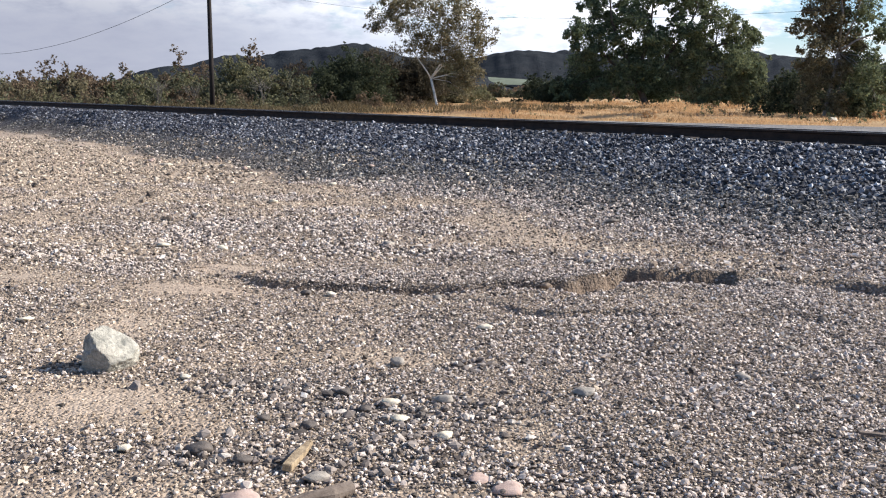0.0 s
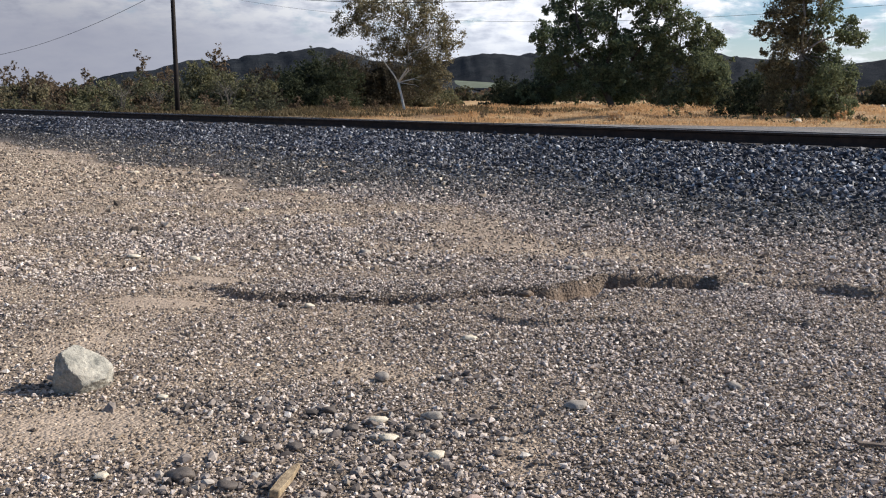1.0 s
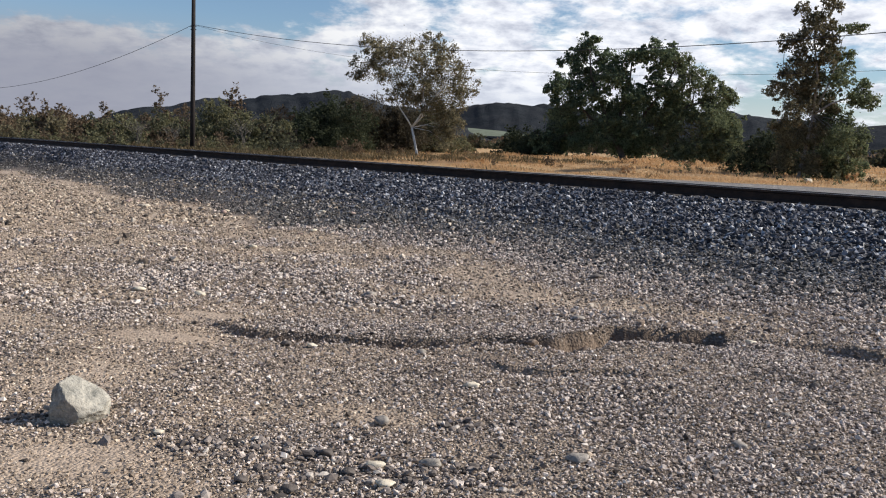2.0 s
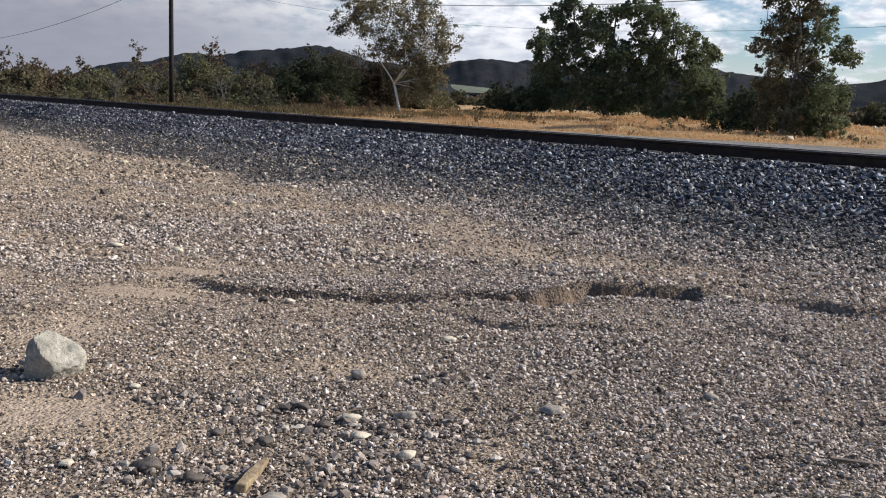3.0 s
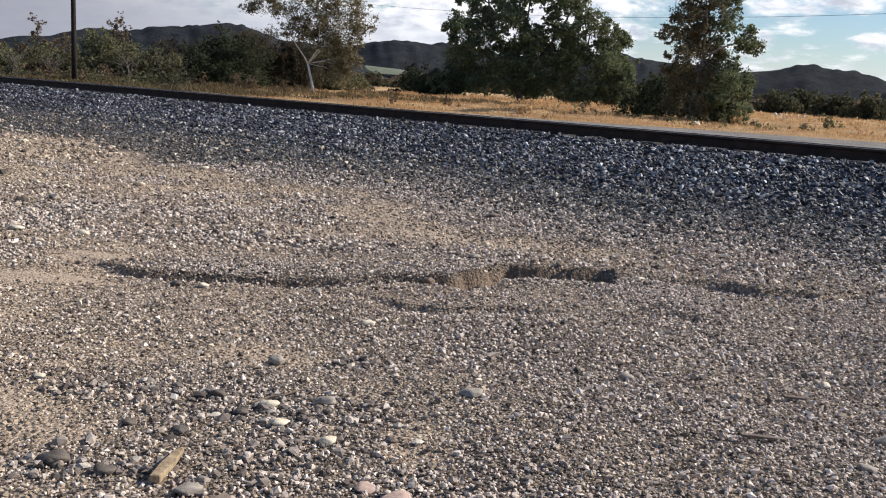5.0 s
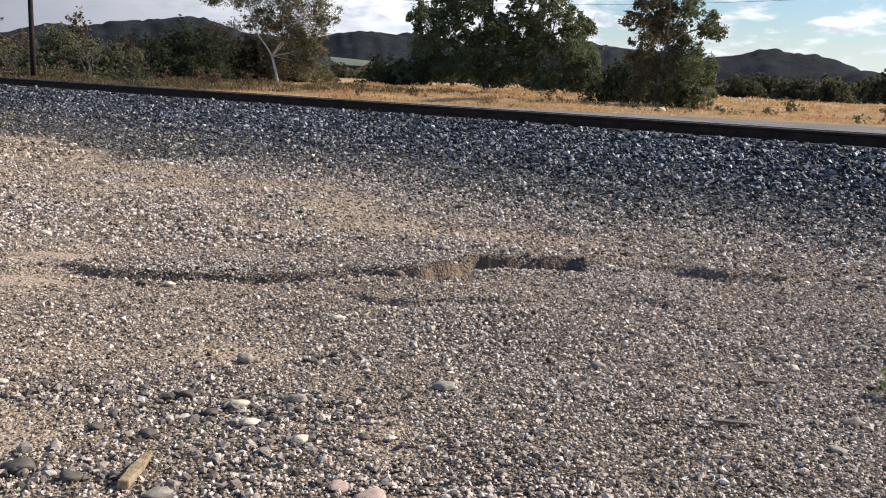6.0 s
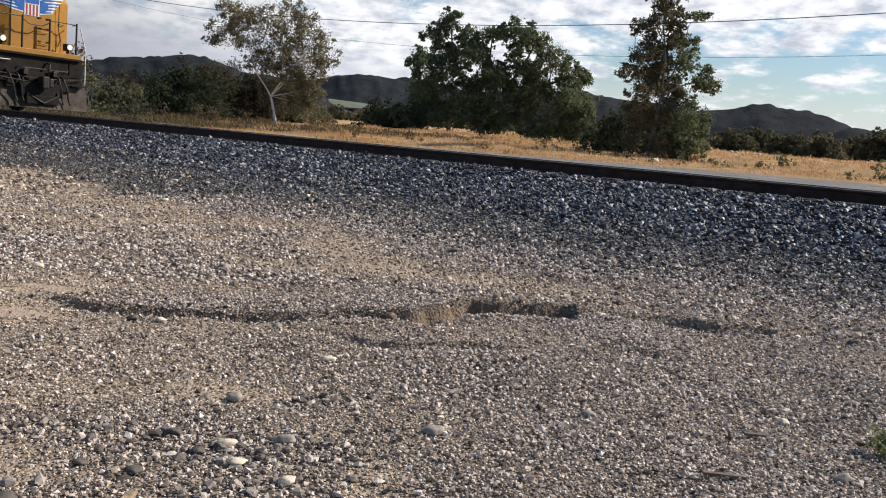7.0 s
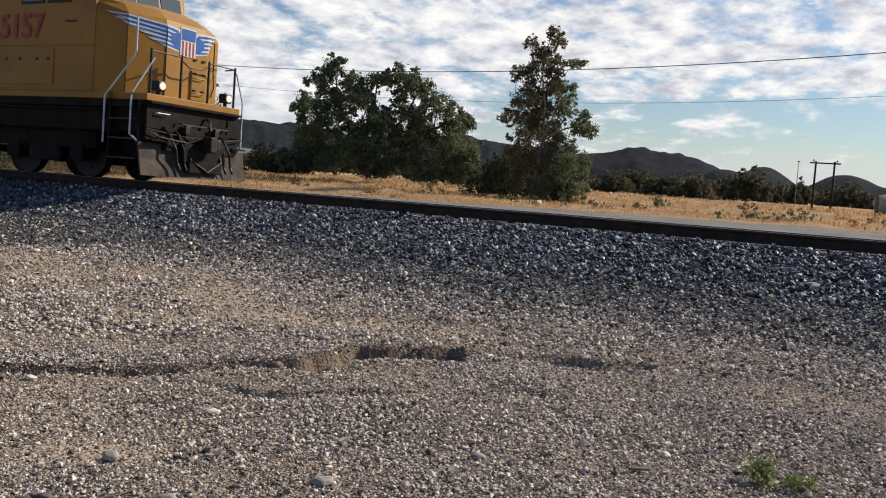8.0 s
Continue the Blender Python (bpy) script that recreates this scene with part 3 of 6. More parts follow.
# ---- the track ----
def build_track():
    track = thing("railway_track", pose(0, 0, 0), "single railway track with dark rusty rails on ballast", "railway track", kind="structure")
    prof = [(-0.076, 0), (0.076, 0), (0.076, 0.012), (0.02, 0.03), (0.009, 0.05), (0.009, 0.13), (0.037, 0.145), (0.037, 0.178),
            (-0.037, 0.178), (-0.037, 0.145), (-0.009, 0.13), (-0.009, 0.05), (-0.02, 0.03), (-0.076, 0.012)]
    rot = math.degrees(math.atan2(U[1], U[0]))
    for d, top in ((RAIL_D, RAIL_TOP), (RAIL_D + GAUGE, RAIL_TOP - CANT)):
        bm = bmesh.new()
        stations = np.linspace(-75, 190, 54)
        rings = []
        for s in stations:
            x, y = along(s, d)
            rings.append([bm.verts.new((x + o * N[0], y + o * N[1], top - 0.182 + h)) for o, h in prof])
        for a, b in zip(rings, rings[1:]):
            for k in range(len(prof)):
                bm.faces.new((a[k], a[(k + 1) % len(prof)], b[(k + 1) % len(prof)], b[k]))
        rail = part("rail", bm, MAT["rail"], track)
        bm = bmesh.new()
        x0, y0 = along(-75, d)
        x1, y1 = along(190, d)
        w = 0.031
        vs = [bm.verts.new((x + o * N[0], y + o * N[1], top - 0.004 + h)) for h in (0, 0.004) for x, y, o in ((x0, y0, -w), (x1, y1, -w), (x1, y1, w), (x0, y0, w))]
        bm.faces.new(vs[4:])
        for k in range(4):
            bm.faces.new((vs[k], vs[(k + 1) % 4], vs[4 + (k + 1) % 4], vs[4 + k]))
        part("running_surface", bm, MAT["rail_head"], rail, "polished steel running surface")
    bm = boxes((-0.115, 0.115, -1.3, 1.3, -0.17, 0.0), bevel=0.012)
    me = bpy.data.meshes.new("sleeper")
    bm.to_mesh(me), bm.free()
    me.materials.append(MAT["sleeper"])
    for k in range(170):
        ob = new("sleeper", me)
        ob.parent = track
        x, y = along(-30 + 0.53 * k, RAIL_D + GAUGE / 2)
        ob.matrix_basis = pose(x, y, 0.785, math.degrees(math.atan2(CANT, GAUGE)), 0, rot + random.uniform(-0.6, 0.6))
    bm = boxes((-0.09, 0.09, -0.17, 0.17, 0, 0.014))
    me2 = bpy.data.meshes.new("tie_plate")
    bm.to_mesh(me2), bm.free()
    me2.materials.append(MAT["rail"])
    for k in range(60):
        for d in (RAIL_D, RAIL_D + GAUGE):
            ob = new("tie_plate", me2)
            ob.parent = track
            x, y = along(-12 + 0.53 * k + 0.04, d)
            ob.matrix_basis = pose(x, y, 0.794 if d == RAIL_D else 0.794 - CANT, 0, 0, rot)


build_track()


# ---- loose stones ----
def stone_shapes(count, rich):
    """Worn stones: eight or twenty faces each, knocked out of true."""
    if rich:
        bm = bmesh.new()
        bmesh.ops.create_icosphere(bm, subdivisions=1, radius=1)
        bm.verts.index_update()
        base = np.array([v.co[:] for v in bm.verts])
        faces = np.array([[v.index for v in f.verts] for f in bm.faces])
        bm.free()
    else:
        base = np.array([(1, 0, 0), (-1, 0, 0), (0, 1, 0), (0, -1, 0), (0, 0, 1), (0, 0, -1)], float)
        faces = np.array([(0, 2, 4), (2, 1, 4), (1, 3, 4), (3, 0, 4), (2, 0, 5), (1, 2, 5), (3, 1, 5), (0, 3, 5)])
    turned = np.array([[0.8, 0.6, 0], [-0.48, 0.64, 0.6], [0.36, -0.48, 0.8]])
    shapes = [(base * rng.uniform(0.78, 1.2, (len(base), 1)) + rng.normal(0, 0.13, base.shape)) @ turned for _ in range(count)]
    return np.array(shapes), faces


def stones(name, x, y, size, mat, label, sink=0.0, flat=0.68, rich=False, heap=0.0):
    """All stones of one bed as one mesh."""
    shapes, faces = stone_shapes(60, rich)
    n = len(x)
    v = shapes[rng.integers(0, len(shapes), n)]
    scale = size[:, None] * np.stack([rng.uniform(0.75, 1.35, n), rng.uniform(0.7, 1.1, n), rng.uniform(flat * 0.7, flat * 1.3, n)], 1)
    v = v * scale[:, None, :]
    tilt, spin = rng.normal(0, 0.45, n), rng.uniform(0, 6.28, n)
    c, s = np.cos(tilt)[:, None], np.sin(tilt)[:, None]
    v = np.stack([v[..., 0], v[..., 1] * c - v[..., 2] * s, v[..., 1] * s + v[..., 2] * c], -1)
    c, s = np.cos(spin)[:, None], np.sin(spin)[:, None]
    v = np.stack([v[..., 0] * c - v[..., 1] * s, v[..., 0] * s + v[..., 1] * c, v[..., 2]], -1)
    z = height(x, y) + size * flat * (0.5 - sink) + rng.uniform(-0.5, 1, n) * heap * size
    v = v + np.stack([x, y, z], 1)[:, None, :]
    f = faces[None] + (np.arange(n) * shapes.shape[1])[:, None, None]
    me = mesh_arrays(name, v.reshape(-1, 3), f.reshape(-1, 3), mat)
    tagged(new(name, me), label, "gravel", kind="stuff")


def sift(x, y, keep_dirt=0.36):
    m = masks(x, y)
    dirt = np.maximum(m[0], m[4])
    ok = rng.uniform(0, 1, len(x)) < (1 - (1 - keep_dirt) * dirt) * (1 - 0.75 * smooth(0.9, 1.0, dirt))
    return x[ok], y[ok]


def lognorm(n, mid, spread, top):
    return np.minimum(mid * np.exp(rng.normal(0, spread, n)), top)


def lattice(cell, r0, r1, over, a0=-34.0, a1=48.0):
    """Places about one cell apart, each shifted by chance, within a ring sector round the flat's near end."""
    gx, gy = np.meshgrid(np.arange(-r1, r1, cell), np.arange(0, r1, cell))
    gx = gx + 0.5 * cell * (np.arange(gx.shape[0]) % 2)[:, None]
    x, y = (g.ravel() + rng.uniform(-0.42, 0.42, g.size) * cell for g in (gx, gy))
    r, a = np.hypot(x, y), np.degrees(np.arctan2(x, y))
    ok = (r > r0) & (r < r1) & (a > a0) & (a < a1)
    x, y = x[ok], y[ok]
    ok = x * N[0] + y * N[1] < toe(x * U[0] + y * U[1]) + over + 0.5 * rng.normal(0, 1, len(x))
    return x[ok], y[ok]


def build_stones():
    beds = ((0.0150, 2.4, 3.3, 0.38, 0.021, True), (0.0150, 3.3, 4.8, 0.38, 0.021, False), (0.0190, 4.8, 7.9, 0.33, 0.024, False), (0.029, 7.9, 15.0, 0.34, 0.036, False), (0.056, 15.0, 30.0, 0.36, 0.05, False))
    for cell, r0, r1, spread, top, rich in beds:
        x, y = sift(*lattice(cell, r0, r1, 0.6 if r0 < 12 else -0.9))
        tan = masks(x, y)[0] > rng.uniform(0.15, 0.8, len(x)) * (1.0 if r0 < 12 else 0.5)
        stones("pebbles", x[~tan], y[~tan], lognorm((~tan).sum(), 0.50 * cell, spread, top), MAT["gravel"], "loose grey pebbles strewn over the flat", sink=-0.15, rich=rich, heap=1.0)
        stones("pebbles", x[tan], y[tan], lognorm(tan.sum(), 0.44 * cell, spread, top), MAT["tan_gravel"], "loose tan pebbles strewn over the dirt", sink=0.2, rich=rich, heap=0.4)
    s, d = rng.uniform(8, 34, 5500), rng.uniform(5, 12, 5500)
    x, y = s * U[0] + d * N[0], s * U[1] + d * N[1]
    stones("pebbles", x, y, lognorm(len(x), 0.018, 0.5, 0.07), MAT["tan_gravel"], "scattered pale stones on tan dirt")
    for cx, cy, rx, ry in COARSE:
        n = int(1300 * rx * ry) + 24
        x, y = rng.normal(cx, rx * 0.6, n), rng.normal(cy, ry * 0.6, n)
        stones("cobbles", x, y, lognorm(n, 0.0145, 0.36, 0.034), MAT["cobble"], "dark grey broken cobbles lying in gravel", -0.1, 0.62, True)
    # the ballast shoulder
    n = 72000
    s = np.where(rng.uniform(0, 1, n) < 0.62, rng.uniform(-9, 16, n), rng.uniform(16, 48, n))
    d = rng.uniform(0, 1, n)
    d = toe(s) - 0.3 + (13.5 - toe(s) + 0.3) * d
    x, y = s * U[0] + d * N[0], s * U[1] + d * N[1]
    k = (d - toe(s)) / (13.9 - toe(s))
    size = np.where(k > 0.42, lognorm(n, 0.031, 0.27, 0.055), lognorm(n, 0.020, 0.32, 0.045))
    ok = k > 0.2 * rng.uniform(-1.2, 1.6, n)
    low = k + 0.10 * rng.normal(0, 1, n) < 0.42
    for bed, mat, label in ((ok & ~low, "ballast", "dark blue-grey crushed ballast of the track bed"), (ok & low, "old_ballast", "dusty grey-brown old ballast at the foot of the bed")):
        stones("ballast", x[bed], y[bed], size[bed], MAT[mat], label, 0.1, 0.8, heap=0.6)


build_stones()


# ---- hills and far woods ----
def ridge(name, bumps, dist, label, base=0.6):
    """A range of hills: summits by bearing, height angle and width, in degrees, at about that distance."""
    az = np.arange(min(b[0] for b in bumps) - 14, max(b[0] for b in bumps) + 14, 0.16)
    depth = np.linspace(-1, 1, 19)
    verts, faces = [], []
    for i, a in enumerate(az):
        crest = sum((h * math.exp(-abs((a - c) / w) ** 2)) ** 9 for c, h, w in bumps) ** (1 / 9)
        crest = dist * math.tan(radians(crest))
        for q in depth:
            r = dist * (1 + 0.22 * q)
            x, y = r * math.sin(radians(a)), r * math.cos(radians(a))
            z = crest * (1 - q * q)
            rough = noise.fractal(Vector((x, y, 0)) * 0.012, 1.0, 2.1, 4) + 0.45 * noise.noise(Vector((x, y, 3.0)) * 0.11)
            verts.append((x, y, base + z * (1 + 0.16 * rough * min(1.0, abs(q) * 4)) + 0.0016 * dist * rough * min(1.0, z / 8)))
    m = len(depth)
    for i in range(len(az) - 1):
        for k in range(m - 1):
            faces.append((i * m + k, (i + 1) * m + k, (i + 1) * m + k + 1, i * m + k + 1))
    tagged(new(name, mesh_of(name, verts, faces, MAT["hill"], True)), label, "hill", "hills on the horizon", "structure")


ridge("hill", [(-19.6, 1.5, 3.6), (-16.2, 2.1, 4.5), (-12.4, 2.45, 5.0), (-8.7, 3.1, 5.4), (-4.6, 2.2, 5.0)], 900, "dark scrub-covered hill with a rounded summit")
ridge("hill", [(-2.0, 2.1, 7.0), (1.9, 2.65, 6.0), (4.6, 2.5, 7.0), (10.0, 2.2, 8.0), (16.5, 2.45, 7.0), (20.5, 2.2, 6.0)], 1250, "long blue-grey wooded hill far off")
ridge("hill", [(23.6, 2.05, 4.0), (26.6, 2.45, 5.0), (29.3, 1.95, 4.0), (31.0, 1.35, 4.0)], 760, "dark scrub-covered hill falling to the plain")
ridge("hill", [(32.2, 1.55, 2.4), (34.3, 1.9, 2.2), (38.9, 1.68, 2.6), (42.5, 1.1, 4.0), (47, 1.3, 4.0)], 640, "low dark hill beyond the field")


def build_clearing():
    """A mown green slope at the foot of the hill, with two pale roofs."""
    slope = thing("green_slope", pose(21, 800, 9.5), "pale green cleared slope below the hills", "field", kind="structure")
    bm = bmesh.new()
    vs = [bm.verts.new(p) for p in ((-30, 0, 0), (30, -10, 0), (34, 30, 3.0), (8, 60, 6.0), (-32, 60, 8.0))]
    bm.faces.new(vs)
    part("slope", bm, MAT["green_field"], slope)


build_clearing()


# ---- leaves ----
def leaf_cloud(lobes, per_area, size, loose=0.14):
    """Leaf cards in ellipsoid clumps. lobes: (x, y, z, rx, rz). Returns vertices and triangles."""
    pts = []
    full = []
    for x, y, z, rx, rz in lobes:
        full.append((x, y, z, rx * 0.84, rz * 0.84))
        for _ in range(9):
            w = rng.normal(0, 1, 3)
            w *= rng.uniform(0.72, 1.18) / np.linalg.norm(w)
            k = rng.uniform(0.17, 0.40)
            full.append((x + w[0] * rx, y + w[1] * rx, max(z + w[2] * rz, rz * 0.3), rx * k, rz * k))
    for x, y, z, rx, rz in full:
        n = int(per_area * rx * rz * 4)
        twigs = max(4, int(n / 16))
        dirs = rng.normal(0, 1, (twigs, 3))
        dirs /= np.linalg.norm(dirs, axis=1)[:, None]
        tc = dirs * rng.uniform(0.3, 1.05, (twigs, 1)) * np.array((rx, rx, rz))
        k = rng.integers(0, twigs, n)
        p = tc[k] + rng.normal(0, 1, (n, 3)) * np.array((rx, rx, rz)) * loose
        pts.append(p + np.array((x, y, z)))
    p = np.concatenate(pts)
    n = len(p)
    a = rng.normal(0, 1, (n, 3))
    a /= np.linalg.norm(a, axis=1)[:, None]
    b = np.cross(a, rng.normal(0, 1, (n, 3)))
    b /= np.linalg.norm(b, axis=1)[:, None]
    s = size * rng.uniform(0.6, 1.4, (n, 1))
    c = np.cross(a, b)
    v = np.stack([p - a * s * 0.7 + b * s * 0.66, p - a * s * 0.7 - b * s * 0.66, p + a * s + c * s * 0.15], 1)
    f = np.arange(n * 3).reshape(n, 3)
    return v.reshape(-1, 3), f


def limbs(bm, lobes, thick, trunk, boughs):
    """A tapered trunk, main boughs from its fork, and a thin limb from the nearest bough into every clump."""
    trunk = [Vector((x, 0, z)) for x, z in trunk]
    fork = trunk[-1]
    tube(bm, [trunk[0] - Vector((0, 0, 0.3))] + trunk, thick, 9, thick * 0.75)
    nodes = [fork]
    for bough in boughs:
        pts = [fork] + [Vector((x, random.uniform(-0.4, 0.4), z)) for x, z in bough]
        tube(bm, pts, thick * 0.62, 7, thick * 0.18)
        for a, b in zip(pts, pts[1:]):
            nodes += [a.lerp(b, 0.5), b]
    for x, y, z, rx, rz in lobes:
        end = Vector((x, y, z))
        start = min(nodes, key=lambda p: (p - end).length + 2.0 * max(0.0, p.z - end.z))
        way = start.lerp(end, 0.5) + Vector((random.uniform(-0.2, 0.2), random.uniform(-0.2, 0.2), 0.1 * (end - start).length))
        tube(bm, [start, way, end], thick * 0.2, 5, thick * 0.06)
        for _ in range(4):
            q = Vector((random.uniform(-rx, rx), random.uniform(-rx, rx), random.uniform(-0.3 * rz, rz))) * 0.8
            tube(bm, [way.lerp(end, 0.6), end + q], thick * 0.08, 4, thick * 0.03)
    return bm


def tree(name, x, y, lobes, leaf, bark, thick, trunk, boughs, density, size, label, category="tree", loose=0.14):
    ob = thing(name, pose(x, y, z_at(x, y)), label, category)
    deep = [(a, random.uniform(-0.8, 0.8) * rx * 1.2, b, rx, rz) for a, b, rx, rz in lobes]
    part("trunk", limbs(bmesh.new(), deep, thick, trunk, boughs), bark, ob, smooth=True)
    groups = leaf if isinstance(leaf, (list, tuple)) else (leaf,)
    # in a two-tone crown the sunward third gets the sunnier leaf colour
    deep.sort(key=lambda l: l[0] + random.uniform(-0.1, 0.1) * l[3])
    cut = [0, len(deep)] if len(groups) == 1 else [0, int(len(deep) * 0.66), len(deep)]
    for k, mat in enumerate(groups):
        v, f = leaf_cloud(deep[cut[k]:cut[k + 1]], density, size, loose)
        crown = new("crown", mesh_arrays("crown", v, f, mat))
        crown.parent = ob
    return ob


SYCAMORE = [(-4.5, 9.4, 1.0, 0.9), (-4.7, 7.4, 1.3, 1.1), (-2.9, 8.9, 1.3, 1.1), (-2.5, 6.9, 1.5, 1.1), (-0.7, 8.7, 1.5, 1.4), (0.7, 9.9, 1.0, 0.9),
            (0.2, 6.9, 1.9, 1.6), (2.2, 7.8, 1.5, 1.5), (3.8, 6.1, 1.2, 1.2), (1.9, 5.3, 1.6, 1.4), (2.5, 3.6, 1.0, 1.5), (-0.9, 5.5, 1.4, 0.8), (3.6, 7.5, 0.9, 0.8), (-5.6, 6.6, 0.7, 0.5), (1.3, 4.0, 1.1, 0.9), (-2.0, 5.3, 1.0, 0.7), (3.3, 4.7, 0.9, 1.0), (2.2, 2.4, 0.8, 0.7), (3.0, 2.6, 1.1, 1.2), (2.4, 1.3, 1.0, 0.8), (0.9, 4.9, 1.2, 1.0), (-0.9, 4.7, 1.0, 0.7), (1.6, 9.2, 0.8, 0.8), (-3.6, 8.2, 1.0, 1.0)]
tree("sycamore_tree", -4.55, 77.9, SYCAMORE, MAT["leaf_brown"], MAT["bark_white"], 0.12, [(0, 0), (-0.25, 1.2), (-0.55, 2.4)], [[(-0.9, 3.0), (-1.7, 4.1), (-2.4, 6.0), (-3.4, 8.2)], [(0.35, 3.4), (0.35, 5.5), (0.1, 7.6), (0.6, 9.6)], [(0.9, 4.6), (2.2, 6.2), (3.2, 7.2)]],
     200, 0.082,
     "sycamore with a white forked trunk and thin brownish leaves", loose=0.27)

OAK = [(-4.6, 12.4, 1.7, 1.3), (-6.0, 10.9, 1.6, 1.4), (-7.5, 7.7, 1.9, 1.6), (-7.0, 4.4, 2.2, 2.2), (-2.6, 11.0, 1.7, 1.5), (-4.0, 8.4, 2.4, 2.0), (0.1, 11.4, 1.6, 1.1),
       (3.0, 11.8, 1.9, 1.5), (5.4, 11.0, 1.8, 1.5), (4.2, 7.6, 2.2, 1.6), (7.1, 9.0, 1.9, 1.8), (9.2, 7.4, 1.7, 1.6), (11.2, 7.3, 1.2, 1.1), (8.6, 4.4, 2.3, 2.4), (4.4, 4.2, 2.5, 2.6),
       (-0.4, 6.0, 2.2, 1.7), (-2.4, 3.4, 2.6, 2.4), (7.0, 1.8, 2.2, 1.6), (10.6, 2.9, 1.8, 2.0), (2.0, 2.0, 2.4, 1.8), (-4.8, 2.0, 2.4, 1.8), (-2.0, 8.8, 1.6, 1.5), (1.6, 7.6, 1.3, 1.0), (-0.9, 9.8, 1.2, 1.1), (-0.4, 8.4, 1.2, 1.1), (3.0, 9.6, 1.2, 1.1), (0.6, 6.6, 1.6, 1.3), (6.0, 6.2, 2.0, 1.8), (9.8, 5.6, 1.6, 1.6),
       (11.5, 4.6, 1.3, 1.5), (2.4, 5.6, 1.8, 1.5), (-5.6, 6.4, 1.8, 1.6), (1.4, 11.3, 1.0, 0.8), (0.3, 3.6, 2.2, 2.0), (0.2, 1.2, 2.4, 1.2), (5.2, 1.2, 2.0, 1.2), (-7.6, 2.0, 2.0, 1.8), (9.4, 1.3, 2.0, 1.2), (-9.2, 1.6, 1.6, 1.5), (12.2, 1.4, 1.3, 1.3)]
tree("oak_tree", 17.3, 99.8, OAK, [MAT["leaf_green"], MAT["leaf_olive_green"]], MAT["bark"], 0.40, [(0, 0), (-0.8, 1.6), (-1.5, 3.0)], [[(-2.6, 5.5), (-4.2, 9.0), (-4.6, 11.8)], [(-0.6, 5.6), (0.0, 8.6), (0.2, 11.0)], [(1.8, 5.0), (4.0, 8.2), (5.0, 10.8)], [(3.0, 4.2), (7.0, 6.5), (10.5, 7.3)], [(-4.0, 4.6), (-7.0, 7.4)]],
     165, 0.135,
     "broad dark green oak with a gap high in its crown", loose=0.17)

POPLAR = [(0.6, 9.5, 0.55, 0.5), (-0.3, 8.9, 0.5, 0.45), (1.2, 9.1, 0.5, 0.5), (0.2, 7.9, 0.75, 0.7), (1.9, 7.9, 0.75, 0.35), (-1.1, 7.2, 0.65, 0.5), (-0.3, 7.0, 0.7, 0.6),
          (1.4, 6.5, 0.85, 0.6), (-1.0, 5.6, 0.8, 0.6), (-1.7, 4.6, 0.7, 0.5), (0.3, 5.6, 0.95, 0.8), (1.6, 5.2, 0.85, 0.7), (2.5, 4.4, 0.8, 0.6), (3.7, 4.3, 0.6, 0.45),
          (0.1, 4.1, 1.1, 0.9), (2.0, 3.3, 1.0, 0.9), (0.8, 2.5, 1.0, 0.9), (2.3, 1.7, 0.9, 0.9), (1.5, 0.9, 0.9, 0.7), (2.7, 0.7, 0.7, 0.6), (0.5, 1.0, 0.8, 0.7), (0.5, 8.5, 0.5, 0.45), (0.0, 8.4, 0.4, 0.4),
          (0.9, 7.2, 0.65, 0.6), (-0.6, 6.3, 0.65, 0.55), (2.0, 5.9, 0.55, 0.5), (2.9, 5.0, 0.55, 0.4), (-0.5, 4.8, 0.8, 0.6), (0.7, 6.3, 0.7, 0.6), (1.0, 8.0, 0.5, 0.4), (-0.9, 3.4, 0.8, 0.7), (-0.2, 2.2, 1.0, 1.0), (1.6, 2.2, 1.0, 1.0), (3.0, 2.4, 0.7, 0.8), (1.2, 4.2, 0.9, 0.8), (-0.6, 1.0, 0.8, 0.7)]
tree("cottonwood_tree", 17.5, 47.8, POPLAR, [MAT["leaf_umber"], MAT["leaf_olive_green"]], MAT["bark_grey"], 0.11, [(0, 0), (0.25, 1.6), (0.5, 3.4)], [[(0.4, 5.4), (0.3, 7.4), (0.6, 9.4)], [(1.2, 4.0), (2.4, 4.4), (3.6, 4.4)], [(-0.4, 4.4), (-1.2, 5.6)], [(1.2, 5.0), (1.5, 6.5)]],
     460, 0.066,
     "tall slender tree with sparse brownish green leaves", loose=0.2)


def bush(x, y, lobes, leaf, density, size, label, name="bush", category="bush"):
    ob = thing(name, pose(x, y, z_at(x, y)), label, category, "bushes beyond the track")
    deep = [(a, random.uniform(-0.7, 0.7) * rx, b, rx, rz) for a, b, rx, rz in lobes]
    bm = bmesh.new()
    for a, q, b, rx, rz in deep:
        tube(bm, [(a * 0.2, q * 0.2, -0.1), (a * 0.55, q * 0.6, b * 0.5), (a, q, b + rz * 0.3)], min(0.06, 0.035 * rz), 5, min(0.015, 0.012 * rz))
    part("branchwork", bm, MAT["bark"], ob)
    v, f = leaf_cloud(deep, density, size)
    crown = new("foliage", mesh_arrays("foliage", v, f, leaf))
    crown.parent = ob
    return ob


